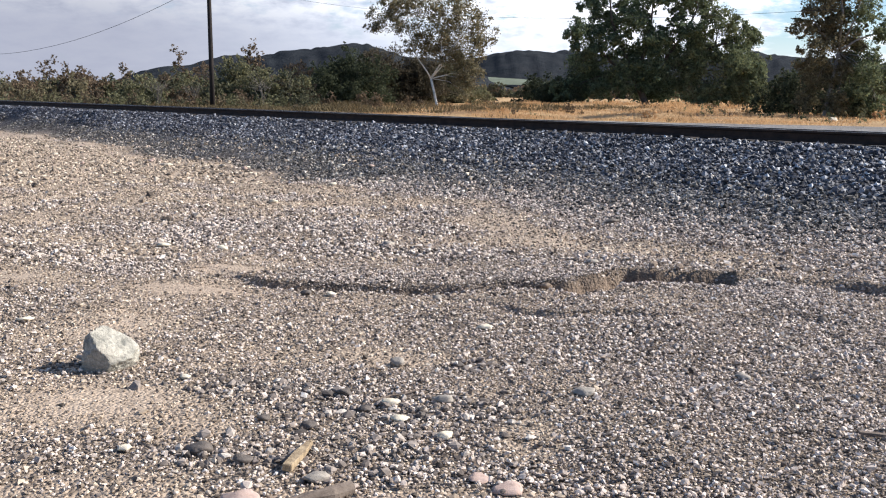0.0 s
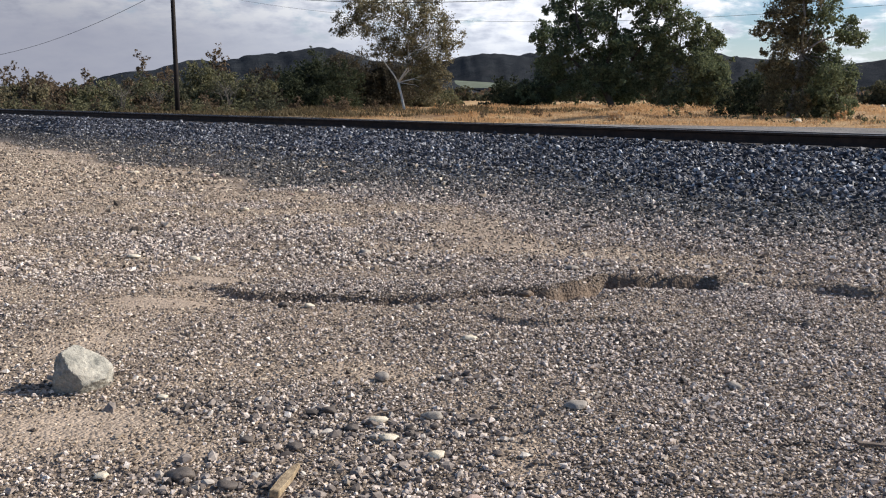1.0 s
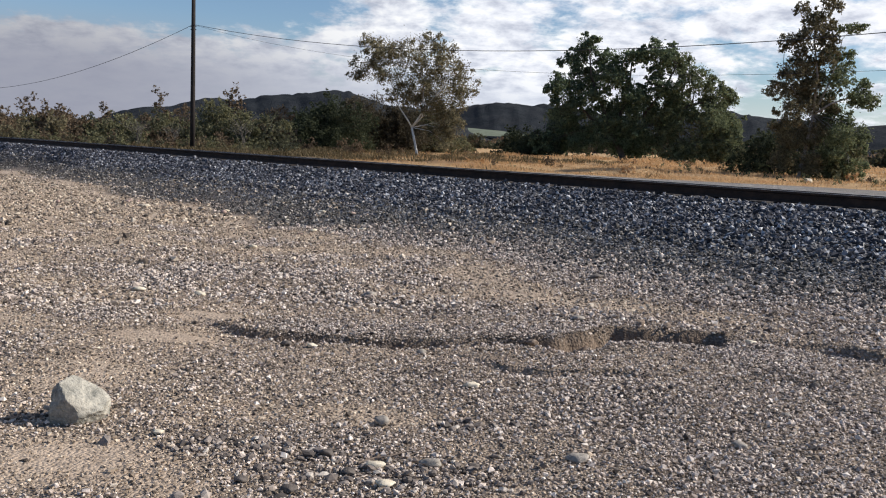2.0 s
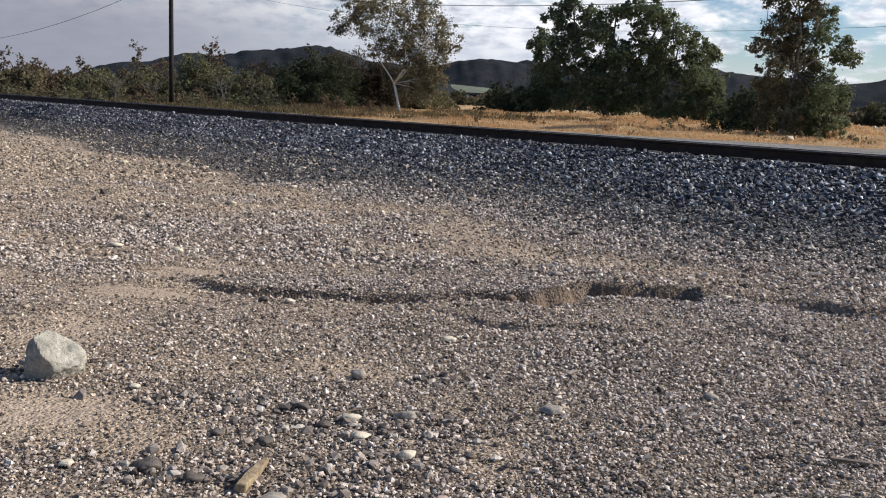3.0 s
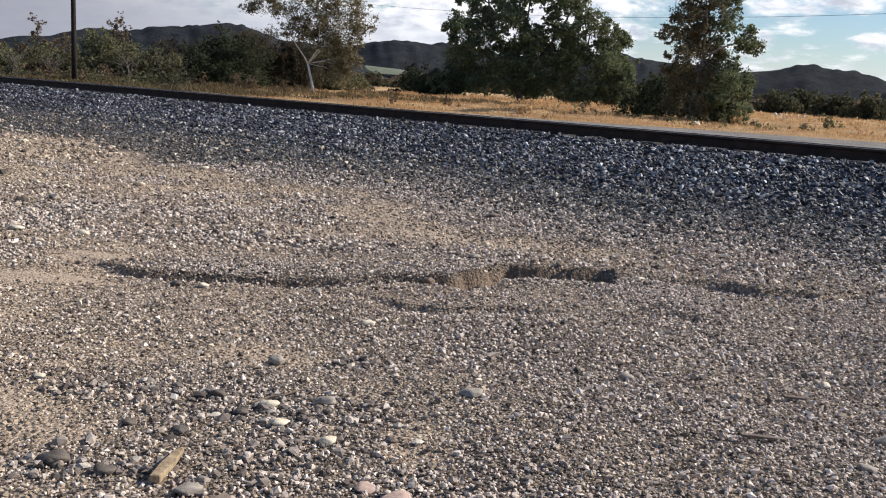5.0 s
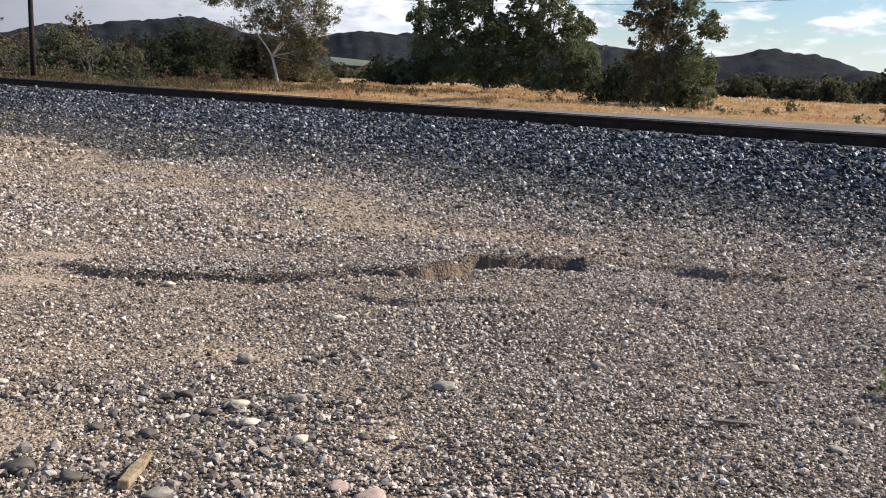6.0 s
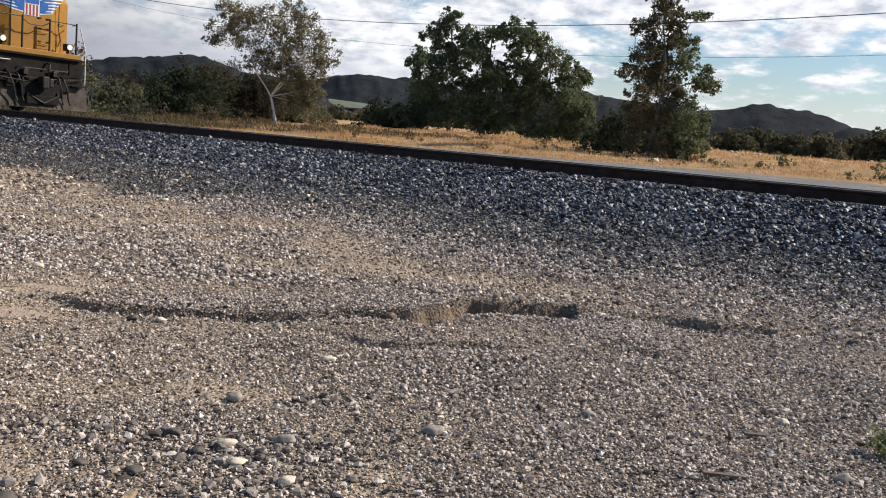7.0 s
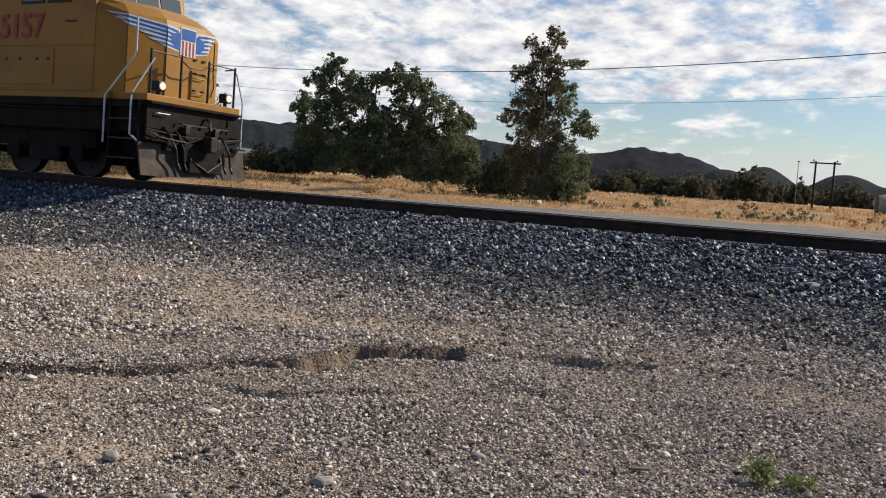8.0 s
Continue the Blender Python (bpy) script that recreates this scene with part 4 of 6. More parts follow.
def mound(w, h):
    """Clumps of a bush of that width and height."""
    out = []
    for k in range(max(4, int(w * 1.3))):
        a = random.uniform(-0.5, 0.5) * w
        top = h * (1 - (2 * a / w) ** 2 * 0.55) * random.uniform(0.75, 1.0)
        r = min(w, h) * random.uniform(0.22, 0.36)
        for b in np.arange(r * 0.7, max(top - r * 0.5, r * 0.8), r * 1.3):
            out.append((a + random.uniform(-0.3, 0.3) * r, float(b), r * 1.1, r))
    return out


def at_bearing(a, dist):
    return dist * math.sin(radians(a)), dist * math.cos(radians(a))


def build_bushes():
    # bearing, distance, width, height, leaf, label
    rows = [(-10.8, 86, 6.5, 5.2, "leaf_dark", "dense dark green oak scrub"), (-8.7, 88, 6.0, 5.8, "leaf_dark", "dense dark green oak scrub"),
            (-6.8, 92, 7.0, 5.8, "leaf_dusk", "dark brown leafless brush thicket"), (-4.6, 93, 7.0, 5.4, "leaf_dusk", "dark brown leafless brush thicket"),
            (-2.4, 94, 6.0, 4.6, "leaf_olive", "olive green brush thicket"), (-1.0, 96, 4.0, 3.2, "leaf_rust", "rust-brown leafless brush thicket"),
            (-9.0, 70, 4.0, 1.6, "leaf_rust", "low russet brush in dry grass"), (-6.6, 68, 3.6, 1.3, "leaf_rust", "low russet brush in dry grass"), (-4.9, 66, 2.2, 0.9, "leaf_rust", "low russet brush in dry grass"),
            (-12.9, 78, 4.6, 3.6, "leaf_rust", "rust-brown leafless brush thicket"), (-14.4, 76, 4.6, 4.6, "leaf_olive", "tall olive-yellow brush past the track"), (-16.0, 78, 5.0, 3.8, "leaf_olive", "tall olive-yellow brush past the track"),
            (-18.2, 84, 5.0, 4.4, "leaf_rust", "rust-brown leafless brush thicket"), (-19.6, 82, 4.0, 4.6, "leaf_olive", "tall olive-yellow brush past the track"), (-21.2, 88, 6.0, 3.4, "leaf_olive", "olive green brush thicket"),
            (-23.2, 92, 6.0, 3.6, "leaf_dark", "dense dark green oak scrub"), (-25.0, 98, 7.0, 3.4, "leaf_rust", "rust-brown leafless brush thicket"), (-26.8, 96, 6.0, 3.6, "leaf_dark", "dense dark green oak scrub"),
            (-28.8, 98, 7.0, 4.0, "leaf_olive", "olive green brush thicket"), (-31.0, 98, 7.0, 4.0, "leaf_dark", "dense dark green oak scrub"),
            (-20.8, 70, 2.4, 2.4, "leaf_olive", "pale shrub with bare stems"), (-13.2, 62, 3.0, 1.2, "leaf_olive", "low grey-green scrub beyond the track"), (-15.2, 62, 2.6, 1.1, "leaf_olive", "low grey-green scrub beyond the track"), (-17.8, 66, 2.4, 1.2, "leaf_olive", "low grey-green scrub beyond the track"),
            (3.2, 104, 6.5, 3.6, "leaf_dark", "low dark scrub beside the oak"), (4.6, 100, 4.0, 4.2, "leaf_dark", "low dark scrub beside the oak"),
            (15.6, 102, 5.0, 3.0, "leaf_olive", "olive green brush thicket"), (17.4, 58, 3.0, 3.2, "leaf_dark", "dense dark bush behind the slender tree"), (18.9, 56, 3.2, 3.9, "leaf_dark", "dense dark bush behind the slender tree"),
            (20.6, 54, 3.2, 3.2, "leaf_dark", "dense dark bush behind the slender tree"), (22.6, 52, 2.4, 2.8, "leaf_olive", "olive bush below the slender tree"),
            (22.8, 40, 4.4, 0.6, "leaf_olive", "low green weeds beside the road"), (26.0, 40.5, 3.0, 0.5, "leaf_olive", "low green weeds beside the road"), (33.6, 41, 3.2, 0.95, "leaf_olive", "grey-green brush in the dry grass"),
            (17.6, 45, 2.4, 0.5, "leaf_dark", "dark dead brush under the slender tree"), (19.6, 44.5, 3.0, 0.55, "leaf_dark", "dark dead brush under the slender tree"), (21.3, 44, 2.2, 0.4, "leaf_dark", "dark dead brush under the slender tree"), (35.4, 38, 2.2, 0.7, "leaf_olive", "low green weeds beside the road"), (36.6, 39, 1.6, 0.6, "leaf_olive", "low green weeds beside the road"),
            (13.2, 47, 2.2, 0.5, "leaf_olive", "low green weeds beside the road"), (28.2, 58, 1.5, 0.9, "leaf_olive", "small green shrub in dry grass")]
    for a, dist, w, h, leaf, label in rows:
        x, y = at_bearing(a, dist)
        if a < -17:
            h *= 0.82
        bush(x, y, mound(w, h), MAT[leaf], 140, 0.085 if h > 1.5 else 0.065, label)
    # the brown thicket past the track, shrub by shrub
    for k in range(64):
        a = -33 + 21.0 * k / 63 + random.uniform(-0.4, 0.4)
        near = k % 2
        x, y = at_bearing(a, random.uniform(60, 70) if near else random.uniform(74, 84))
        leaf = random.choice(("leaf_rust", "leaf_thicket", "leaf_olive", "leaf_rust", "leaf_umber"))
        w, h = (random.uniform(2.0, 4.0), random.uniform(0.7, 1.5)) if near else (random.uniform(3.5, 5.5), random.uniform(1.8, 3.0))
        bush(x, y, mound(w, h), MAT[leaf], 60 if not near else 110, 0.10 if not near else 0.07, "brown half-bare shrub of the thicket past the track" if leaf in ("leaf_rust", "leaf_umber") else "dull olive shrub of the thicket past the track")
    for k in range(26):
        a, dist = random.uniform(-6, 42), random.uniform(43, 60)
        x, y = at_bearing(a, dist)
        if 30 + 4 < x * N[0] + y * N[1]:
            leaf = random.choice(("leaf_rust", "leaf_rust", "leaf_olive", "straw"))
            bush(x, y, mound(random.uniform(1.0, 2.4), random.uniform(0.3, 0.6)), MAT[leaf], 170, 0.07, "low brown shrub in the dry grass" if leaf != "leaf_olive" else "low green shrub in the dry grass")
    # hummocks of tall dry grass round the foot of the oak and the sycamore
    for k in range(24):
        a = random.uniform(-3.2, 14.5)
        x, y = at_bearing(a, random.uniform(62, 90) if a < 4 else random.uniform(60, 76))
        bush(x, y, mound(random.uniform(1.6, 3.6), random.uniform(0.35, 0.85)), MAT["straw" if k % 4 else "leaf_rust"], 120, 0.06, "tall tuft of dry golden grass in the field" if k % 4 else "low russet brush in dry grass")
    # the far edge of the field
    for a, dist, w, h in [(24.6, 150, 9, 5.4), (26.6, 155, 10, 5.0), (28.6, 150, 9, 5.2), (30.2, 140, 7, 5.6), (31.8, 170, 9, 5.4), (33.5, 160, 9, 6.0), (35.2, 165, 8, 5.0), (37.0, 170, 10, 4.6), (39.0, 170, 10, 4.8), (41.0, 172, 10, 4.6),
                          (43.0, 175, 10, 4.6), (45.2, 175, 10, 4.6), (19.5, 190, 12, 5.0), (22.0, 180, 12, 5.4), (0.2, 210, 12, 3.6), (3.0, 215, 12, 3.4), (6, 220, 12, 3.6)]:
        x, y = at_bearing(a, dist)
        bush(x, y, mound(w, h * random.uniform(0.68, 1.08)), MAT["leaf_thicket"], 34, 0.22, "row of trees at the far edge of the field", "tree_row", "trees")


build_bushes()


def bare_shrub(a, dist, h, label):
    """A shrub of pale bare stems that fork twice."""
    x, y = at_bearing(a, dist)
    ob = thing("bare_shrub", pose(x, y, z_at(x, y)), label, "shrub", "bushes beyond the track")
    bm = bmesh.new()
    for _ in range(9):
        way = Vector((random.uniform(-0.5, 0.5), random.uniform(-0.5, 0.5), 1)) * h * random.uniform(0.35, 0.55)
        tube(bm, [(0, 0, -0.1), way * 0.5 + Vector((random.uniform(-0.1, 0.1), 0, 0)), way], 0.03, 5, 0.018)
        for _ in range(4):
            q = way + Vector((random.uniform(-0.4, 0.4), random.uniform(-0.4, 0.4), random.uniform(0.1, 0.45))) * h
            tube(bm, [way, way.lerp(q, 0.5) + Vector((0, 0, 0.05)), q], 0.014, 4, 0.006)
    part("branchwork", bm, MAT["bare_stem"], ob)


for a, dist, h in ((-20.6, 66, 2.3), (-14.3, 70, 2.6), (-18.6, 68, 1.8), (-24.6, 84, 2.4), (-12.6, 74, 2.2)):
    bare_shrub(a, dist, h, "shrub of pale bare forking stems")


def sapling(a, dist, h):
    x, y = at_bearing(a, dist)
    lobes = [(random.uniform(-0.5, 0.5), h * k, 0.55 * (1.25 - k) + 0.2, 0.5) for k in (0.55, 0.66, 0.76, 0.86, 0.95)]
    tree("sapling", x, y, lobes, MAT["leaf_rust"], MAT["bark"], 0.06, [(0, 0), (0.05, h * 0.3), (0, h * 0.5)], [[(0.1, h * 0.75), (0, h * 0.95)]], 60, 0.11, "thin young tree with sparse leaves")


for a, dist, h in ((-26.6, 90, 3.9), (-25.6, 94, 3.4), (-19.3, 86, 5.0), (-14.7, 82, 5.4), (-22.6, 92, 3.6), (-15.1, 82, 4.8)):
    sapling(a, dist, h)


def build_woods():
    """Far woods round the plain, past all that can be counted."""
    lobes = []
    for a in np.arange(-62, 70, 0.55):
        for dist in (260, 330):
            x, y = at_bearing(a + random.uniform(-0.3, 0.3), dist * random.uniform(0.93, 1.07))
            h = random.uniform(2.2, 4.6)
            lobes.append((x, y, h * 0.5, random.uniform(2.2, 4.0), h * 0.62))
    v, f = leaf_cloud(lobes, 3.5, 0.6)
    tagged(new("far_woods", mesh_arrays("far_woods", v, f, MAT["leaf_rust"])), "hazy line of brush and trees across the plain", "woods", kind="stuff")


build_woods()


def build_grass():
    """Dry grass of the field."""
    for mat, n, d0, d1, s0, s1, h, label in (("straw", 30000, 30.0, 70, -25, 62, 0.10, "dry golden grass of the field"), ("straw", 9000, 70, 130, -40, 70, 0.26, "dry golden grass of the field"),
                                             ("sage", 500, 30.5, 60, -25, 66, 0.2, "grey-brown dry weeds among the grass"), ("sage", 14000, 29, 62, 36, 100, 0.22, "grey-brown dry weeds among the grass")):
        s, d = rng.uniform(s0, s1, n), d0 + (d1 - d0) * rng.uniform(0, 1, n) ** 1.3
        x, y = s * U[0] + d * N[0], s * U[1] + d * N[1]
        clump = rolling(x, y, 7.0) + 0.6 * rolling(x, y, 2.6)
        lie = masks(x, y)
        ok = (clump > -0.2 + rng.uniform(-0.6, 0.9, n)) & (lie[3] > 0.3)
        if mat == "straw":
            ok &= lie[5] < rng.uniform(0.1, 0.9, n)
        x, y, clump = x[ok], y[ok], clump[ok]
        n = len(x)
        z = height(x, y)
        tall = h * rng.uniform(0.45, 1.15, n) * (1 + 0.25 * np.clip(clump, -1, 1.5))
        v = []
        for k in range(7):
            a = rng.uniform(0, 6.28, n)
            w, lean = tall * 0.16, tall * rng.uniform(0.3, 1.6, n)
            o = rng.normal(0, 0.28, (n, 2))
            px, py = x + o[:, 0], y + o[:, 1]
            ax, ay = np.cos(a), np.sin(a)
            v.append(np.stack([np.stack([px - ay * w, py + ax * w, z - 0.03], 1), np.stack([px + ay * w, py - ax * w, z - 0.03], 1),
                               np.stack([px + ax * lean, py + ay * lean, z + tall], 1)], 1))
        v = np.concatenate(v).reshape(-1, 3)
        tagged(new("dry_grass", mesh_arrays("dry_grass", v, np.arange(len(v)).reshape(-1, 3), MAT[mat])), label, "grass", kind="stuff")


build_grass()


# ---- poles and wires ----
LINE_D, POLE_S = 32.0, 53.7


def utility_pole(s):
    x, y = along(s, LINE_D)
    ob = thing("utility_pole", pose(x, y, z_at(x, y)), "tall dark tarred wooden utility pole", "pole", "utility poles")
    bm = bmesh.new()
    tube(bm, [(0, 0, -0.6), (0, 0, 3), (0.0, 0, 7), (0.0, 0, 10.4)], 0.175, 12, 0.125)
    part("post", bm, MAT["pole_wood"], ob, smooth=True)
    for h in (8.15, 7.95):
        bm = bmesh.new()
        disc(bm, (0, 0, h + 0.06), (0, 0, 1), 0.05, 0.12, 10)
        tube(bm, [(-0.2, 0, h - 0.05), (0.2, 0, h - 0.05)], 0.025, 6)
        part("insulator", bm, MAT["wire"], ob, "dark insulator on a bracket")
    return ob


for s in (POLE_S, POLE_S - 71.4, POLE_S + 76.6):
    utility_pole(s)


def wires():
    """Spans: the lowest point along the line, its height, how fast it rises, both ends, thickness."""
    for mid, low, curve, s0, s1, r in ((18.0, 5.65, 0.00233, POLE_S - 71.4, POLE_S, 0.016), (14.0, 4.5, 0.0026, POLE_S - 71.4, POLE_S, 0.007), (92.0, 4.8, 0.0026, POLE_S, POLE_S + 76.6, 0.016)):
        bm = bmesh.new()
        pts = []
        for s in np.linspace(s0, s1, 37):
            x, y = along(s, LINE_D)
            pts.append((x, y, low + curve * (s - mid) ** 2))
        tube(bm, pts, r, 5)
        w = part("overhead_wire", bm, MAT["wire"], None, "thin dark overhead wire sagging between poles")
        tagged(w, category="wire", group="overhead wires")


wires()


def h_frame():
    x, y = at_bearing(37.65, 95)
    ob = thing("h_frame_pole", pose(x, y, z_at(x, y), 0, 0, -37.6), "pair of dark power poles joined by a cross-arm", "pole")
    for o in (-0.85, 0.85):
        bm = bmesh.new()
        tube(bm, [(o, 0, -0.5), (o, 0, 5.0)], 0.12, 10, 0.09)
        part("post", bm, MAT["pole_wood"], ob, smooth=True)
        bm = bmesh.new()
        disc(bm, (o * 1.25, 0, 5.04), (0, 0, 1), 0.07, 0.2, 8)
        part("insulator", bm, MAT["wire"], ob)
    part("crossarm", boxes((-1.4, 1.4, -0.07, 0.07, 4.74, 4.88), bevel=0.01), MAT["pole_wood"], ob)
    x, y = at_bearing(36.2, 130)
    ob = thing("mast", pose(x, y, z_at(x, y)), "thin pale metal mast beyond the field", "mast")
    bm = bmesh.new()
    tube(bm, [(0, 0, -0.3), (0, 0, 6.2)], 0.07, 8, 0.04)
    part("post", bm, MAT["roof_grey"], ob)
    part("lamp_head", boxes((-0.15, 0.15, -0.1, 0.1, 6.2, 6.35), bevel=0.02), MAT["roof_grey"], ob)


h_frame()


# ---- things on the flat ----
def lump(name, x, y, size, mat, label, flat=0.55, spin=0.0, seed=0, stretch=1.3, category="stone", sink=0.25, sub=3, rough=0.4):
    """A single stone, worn round or broken, resting in the gravel."""
    bm = bmesh.new()
    bmesh.ops.create_icosphere(bm, subdivisions=sub, radius=1)
    off = Vector((seed * 3.7, seed * 1.3, seed * 7.1))
    size *= 0.62
    cut = random.Random(seed)
    planes = [(Vector((cut.gauss(0, 1), cut.gauss(0, 1), cut.gauss(0, 0.8))).normalized(), cut.uniform(0.62, 0.9)) for _ in range(9)]
    for v in bm.verts:
        k = 1 + rough * noise.noise(v.co * 1.3 + off) + rough * 0.4 * noise.noise(v.co * 3.2 + off)
        k = min([k] + [c / max(v.co.dot(n), 0.05) for n, c in planes])
        v.co = Vector((v.co.x * stretch, v.co.y, v.co.z * flat)) * k * size
    ob = part(name, bm, mat, None, label, smooth=True)
    ob.matrix_world = pose(x, y, z_at(x, y) + 0.008 + size * flat * (1 - 2 * sink), random.uniform(-6, 6), random.uniform(-6, 6), spin)
    return tagged(ob, category=category)


def big_rock():
    """The angular boulder: a block cut by planes."""
    bm = bmesh.new()
    bmesh.ops.create_icosphere(bm, subdivisions=5, radius=0.3)
    cuts = [((0.62, -0.35, 0.70), 0.088), ((0.72, -0.60, 0.35), 0.112), ((0.95, 0.0, -0.1), 0.158), ((0.70, -0.45, -0.55), 0.125), ((-0.15, -0.97, -0.14), 0.108), ((-0.97, -0.2, 0.1), 0.122),
            ((-0.70, 0.1, 0.70), 0.142), ((0.1, 0.98, 0.1), 0.13), ((0.2, 0.7, 0.68), 0.145), ((0, 0, -1), 0.12), ((-0.45, -0.86, 0.25), 0.118)]
    for v in bm.verts:
        way = v.co.normalized()
        r = min([c / max(way.dot(Vector(n).normalized()), 0.05) for n, c in cuts] + [0.24])
        v.co = way * r * (1 + 0.045 * noise.fractal(way * 4.0, 1.0, 2.0, 5))
    ob = part("boulder", bm, MAT["rock"], None, "angular pale grey quartz boulder lying on dirt")
    x, y = -1.99, 4.50
    ob.matrix_world = pose(x, y, z_at(x, y) + 0.088, 0, 0, 0) @ Matrix.Diagonal((0.92, 0.88, 0.90, 1.0))
    tagged(ob, category="rock")


big_rock()
for k, (x, y, size, mat, flat, spin, label) in enumerate([
        (-0.385, 4.04, 0.055, "pale_stone", 0.6, 10, "smooth cream-coloured cobble in gravel"), (-0.32, 3.82, 0.062, "pale_stone", 0.4, 0, "flat cream-coloured cobble in gravel"),
        (-0.13, 4.08, 0.062, "grey_stone", 0.6, 5, "smooth pinkish grey cobble"), (0.06, 5.55, 0.07, "pale_stone", 0.5, -15, "flat cream-coloured cobble in gravel"),
        (-0.42, 4.70, 0.06, "grey_stone", 0.85, 30, "angular brown-grey stone on gravel"), (-0.63, 4.17, 0.058, "dark_stone", 0.6, -20, "dark rounded stone in gravel"),
        (-1.12, 3.42, 0.085, "dark_stone", 0.45, -8, "flat dark slate-like stone"), (-0.91, 3.33, 0.055, "dark_stone", 0.55, 12, "dark rounded stone in gravel"),
        (-0.58, 3.19, 0.075, "grey_stone", 0.4, 8, "flat grey stone slab"), (-1.5, 4.35, 0.045, "pale_stone", 0.5, 0, "small white stone in gravel"),
        (0.56, 4.21, 0.085, "grey_stone", 0.35, -5, "flat bluish grey stone"), (-0.08, 4.71, 0.045, "dark_stone", 0.7, 0, "small black stone in gravel"),
        (-1.44, 3.41, 0.045, "pale_stone", 0.55, 0, "small white stone in gravel"), (1.46, 4.64, 0.055, "grey_stone", 0.5, -25, "pale grey angular stone"),
        (1.76, 7.05, 0.085, "grey_stone", 0.5, 10, "grey cobble at the gully's edge"), (2.35, 7.3, 0.06, "pale_stone", 0.5, 0, "white stone at the gully's edge"),
        (2.02, 7.42, 0.06, "dark_stone", 0.8, 0, "dark stone at the gully's edge"), (0.75, 6.80, 0.085, "pink_stone", 0.9, 60, "broken pink stone in the gully"),
        (0.99, 7.7, 0.075, "grey_stone", 0.6, -10, "brown-grey stone above the gully"), (-0.91, 8.57, 0.09, "grey_stone", 0.6, 20, "brown-grey stone on the flat"),
        (1.5, 10.4, 0.12, "dark_stone", 0.5, 15, "dark flat stone at the ballast's foot"), (-3.05, 8.22, 0.08, "pale_stone", 0.5, 0, "pale stone on the flat"),
        (-2.44, 8.11, 0.075, "pale_stone", 0.45, 0, "pale stone on the flat"), (2.37, 6.0, 0.055, "dark_stone", 0.7, 0, "dark stone in the gravel"),
        (2.42, 3.8, 0.06, "grey_stone", 0.6, 0, "rounded grey stone in gravel"), (7.3, 9.6, 0.16, "grey_stone", 0.4, 0, "large flat grey stone at the ballast's foot"),
        (-0.1, 3.62, 0.05, "pale_stone", 0.6, 20, "small white stone in gravel"), (-0.72, 3.72, 0.05, "dark_stone", 0.6, 0, "dark rounded stone in gravel"), (-0.5, 3.95, 0.045, "dark_stone", 0.6, 0, "dark rounded stone in gravel"),
        (-0.95, 3.8, 0.04, "dark_stone", 0.6, 0, "dark rounded stone in gravel"), (2.1, 3.4, 0.05, "grey_stone", 0.5, 0, "rounded grey stone in gravel"), (2.61, 4.68, 0.05, "pale_stone", 0.5, 0, "small white stone in gravel"),
        (-0.3, 6.45, 0.05, "grey_stone", 0.6, 0, "grey stone in the gully"), (-1.3, 6.45, 0.06, "dark_stone", 0.6, 0, "dark stone by the gully"), (-1.1, 6.42, 0.06, "pale_stone", 0.4, 0, "flat pale stone by the gully"),
        (4.25, 6.64, 0.07, "dark_stone", 0.6, 0, "dark stone in the gravel"), (-2.96, 5.46, 0.08, "pale_stone", 0.3, 0, "flat cream-coloured slab on dirt"), (1.9, 5.2, 0.045, "grey_stone", 0.5, 0, "rounded grey stone in gravel"),
        (3.3, 5.1, 0.05, "grey_stone", 0.5, 0, "rounded grey stone in gravel"), (3.0, 5.9, 0.04, "pale_stone", 0.5, 0, "small white stone in gravel")]):
    lump("stone", x, y, size, MAT[mat], label, flat, spin, k + 1)
for k, (x, y, size) in enumerate(((0.68, 6.9, 0.11), (0.84, 7.02, 0.09), (0.98, 7.16, 0.12), (1.12, 7.26, 0.09), (1.26, 7.4, 0.10), (0.55, 6.98, 0.07), (1.5, 7.58, 0.07), (1.72, 7.56, 0.06))):
    lump("clod", x, y, size, MAT["clay_clod"], "crumbling brown clod of earth in the gully's bank", 0.8, 40 * k, 250 + k, 1.2, "earth")
for k in range(46):   # pale stones strewn over the dirt below the ballast
    s, d = random.uniform(10, 30), random.uniform(6.5, 10.5)
    x, y = along(s, d)
    lump("stone", x, y, random.uniform(0.045, 0.11), MAT[random.choice(("pale_stone", "grey_stone", "pink_stone"))], "pale stone strewn on tan dirt", random.uniform(0.4, 0.7), random.uniform(0, 180), 60 + k, sub=2)
for x, y, size in ((-0.82, 2.99, 0.10), (0.16, 3.1, 0.085), (0.05, 3.2, 0.06)):
    lump("stone", x, y, size, MAT["pink_stone"], "flat pinkish stone sunk in the dirt", 0.3, 20 * x, 200 + x * 9, sink=0.35)


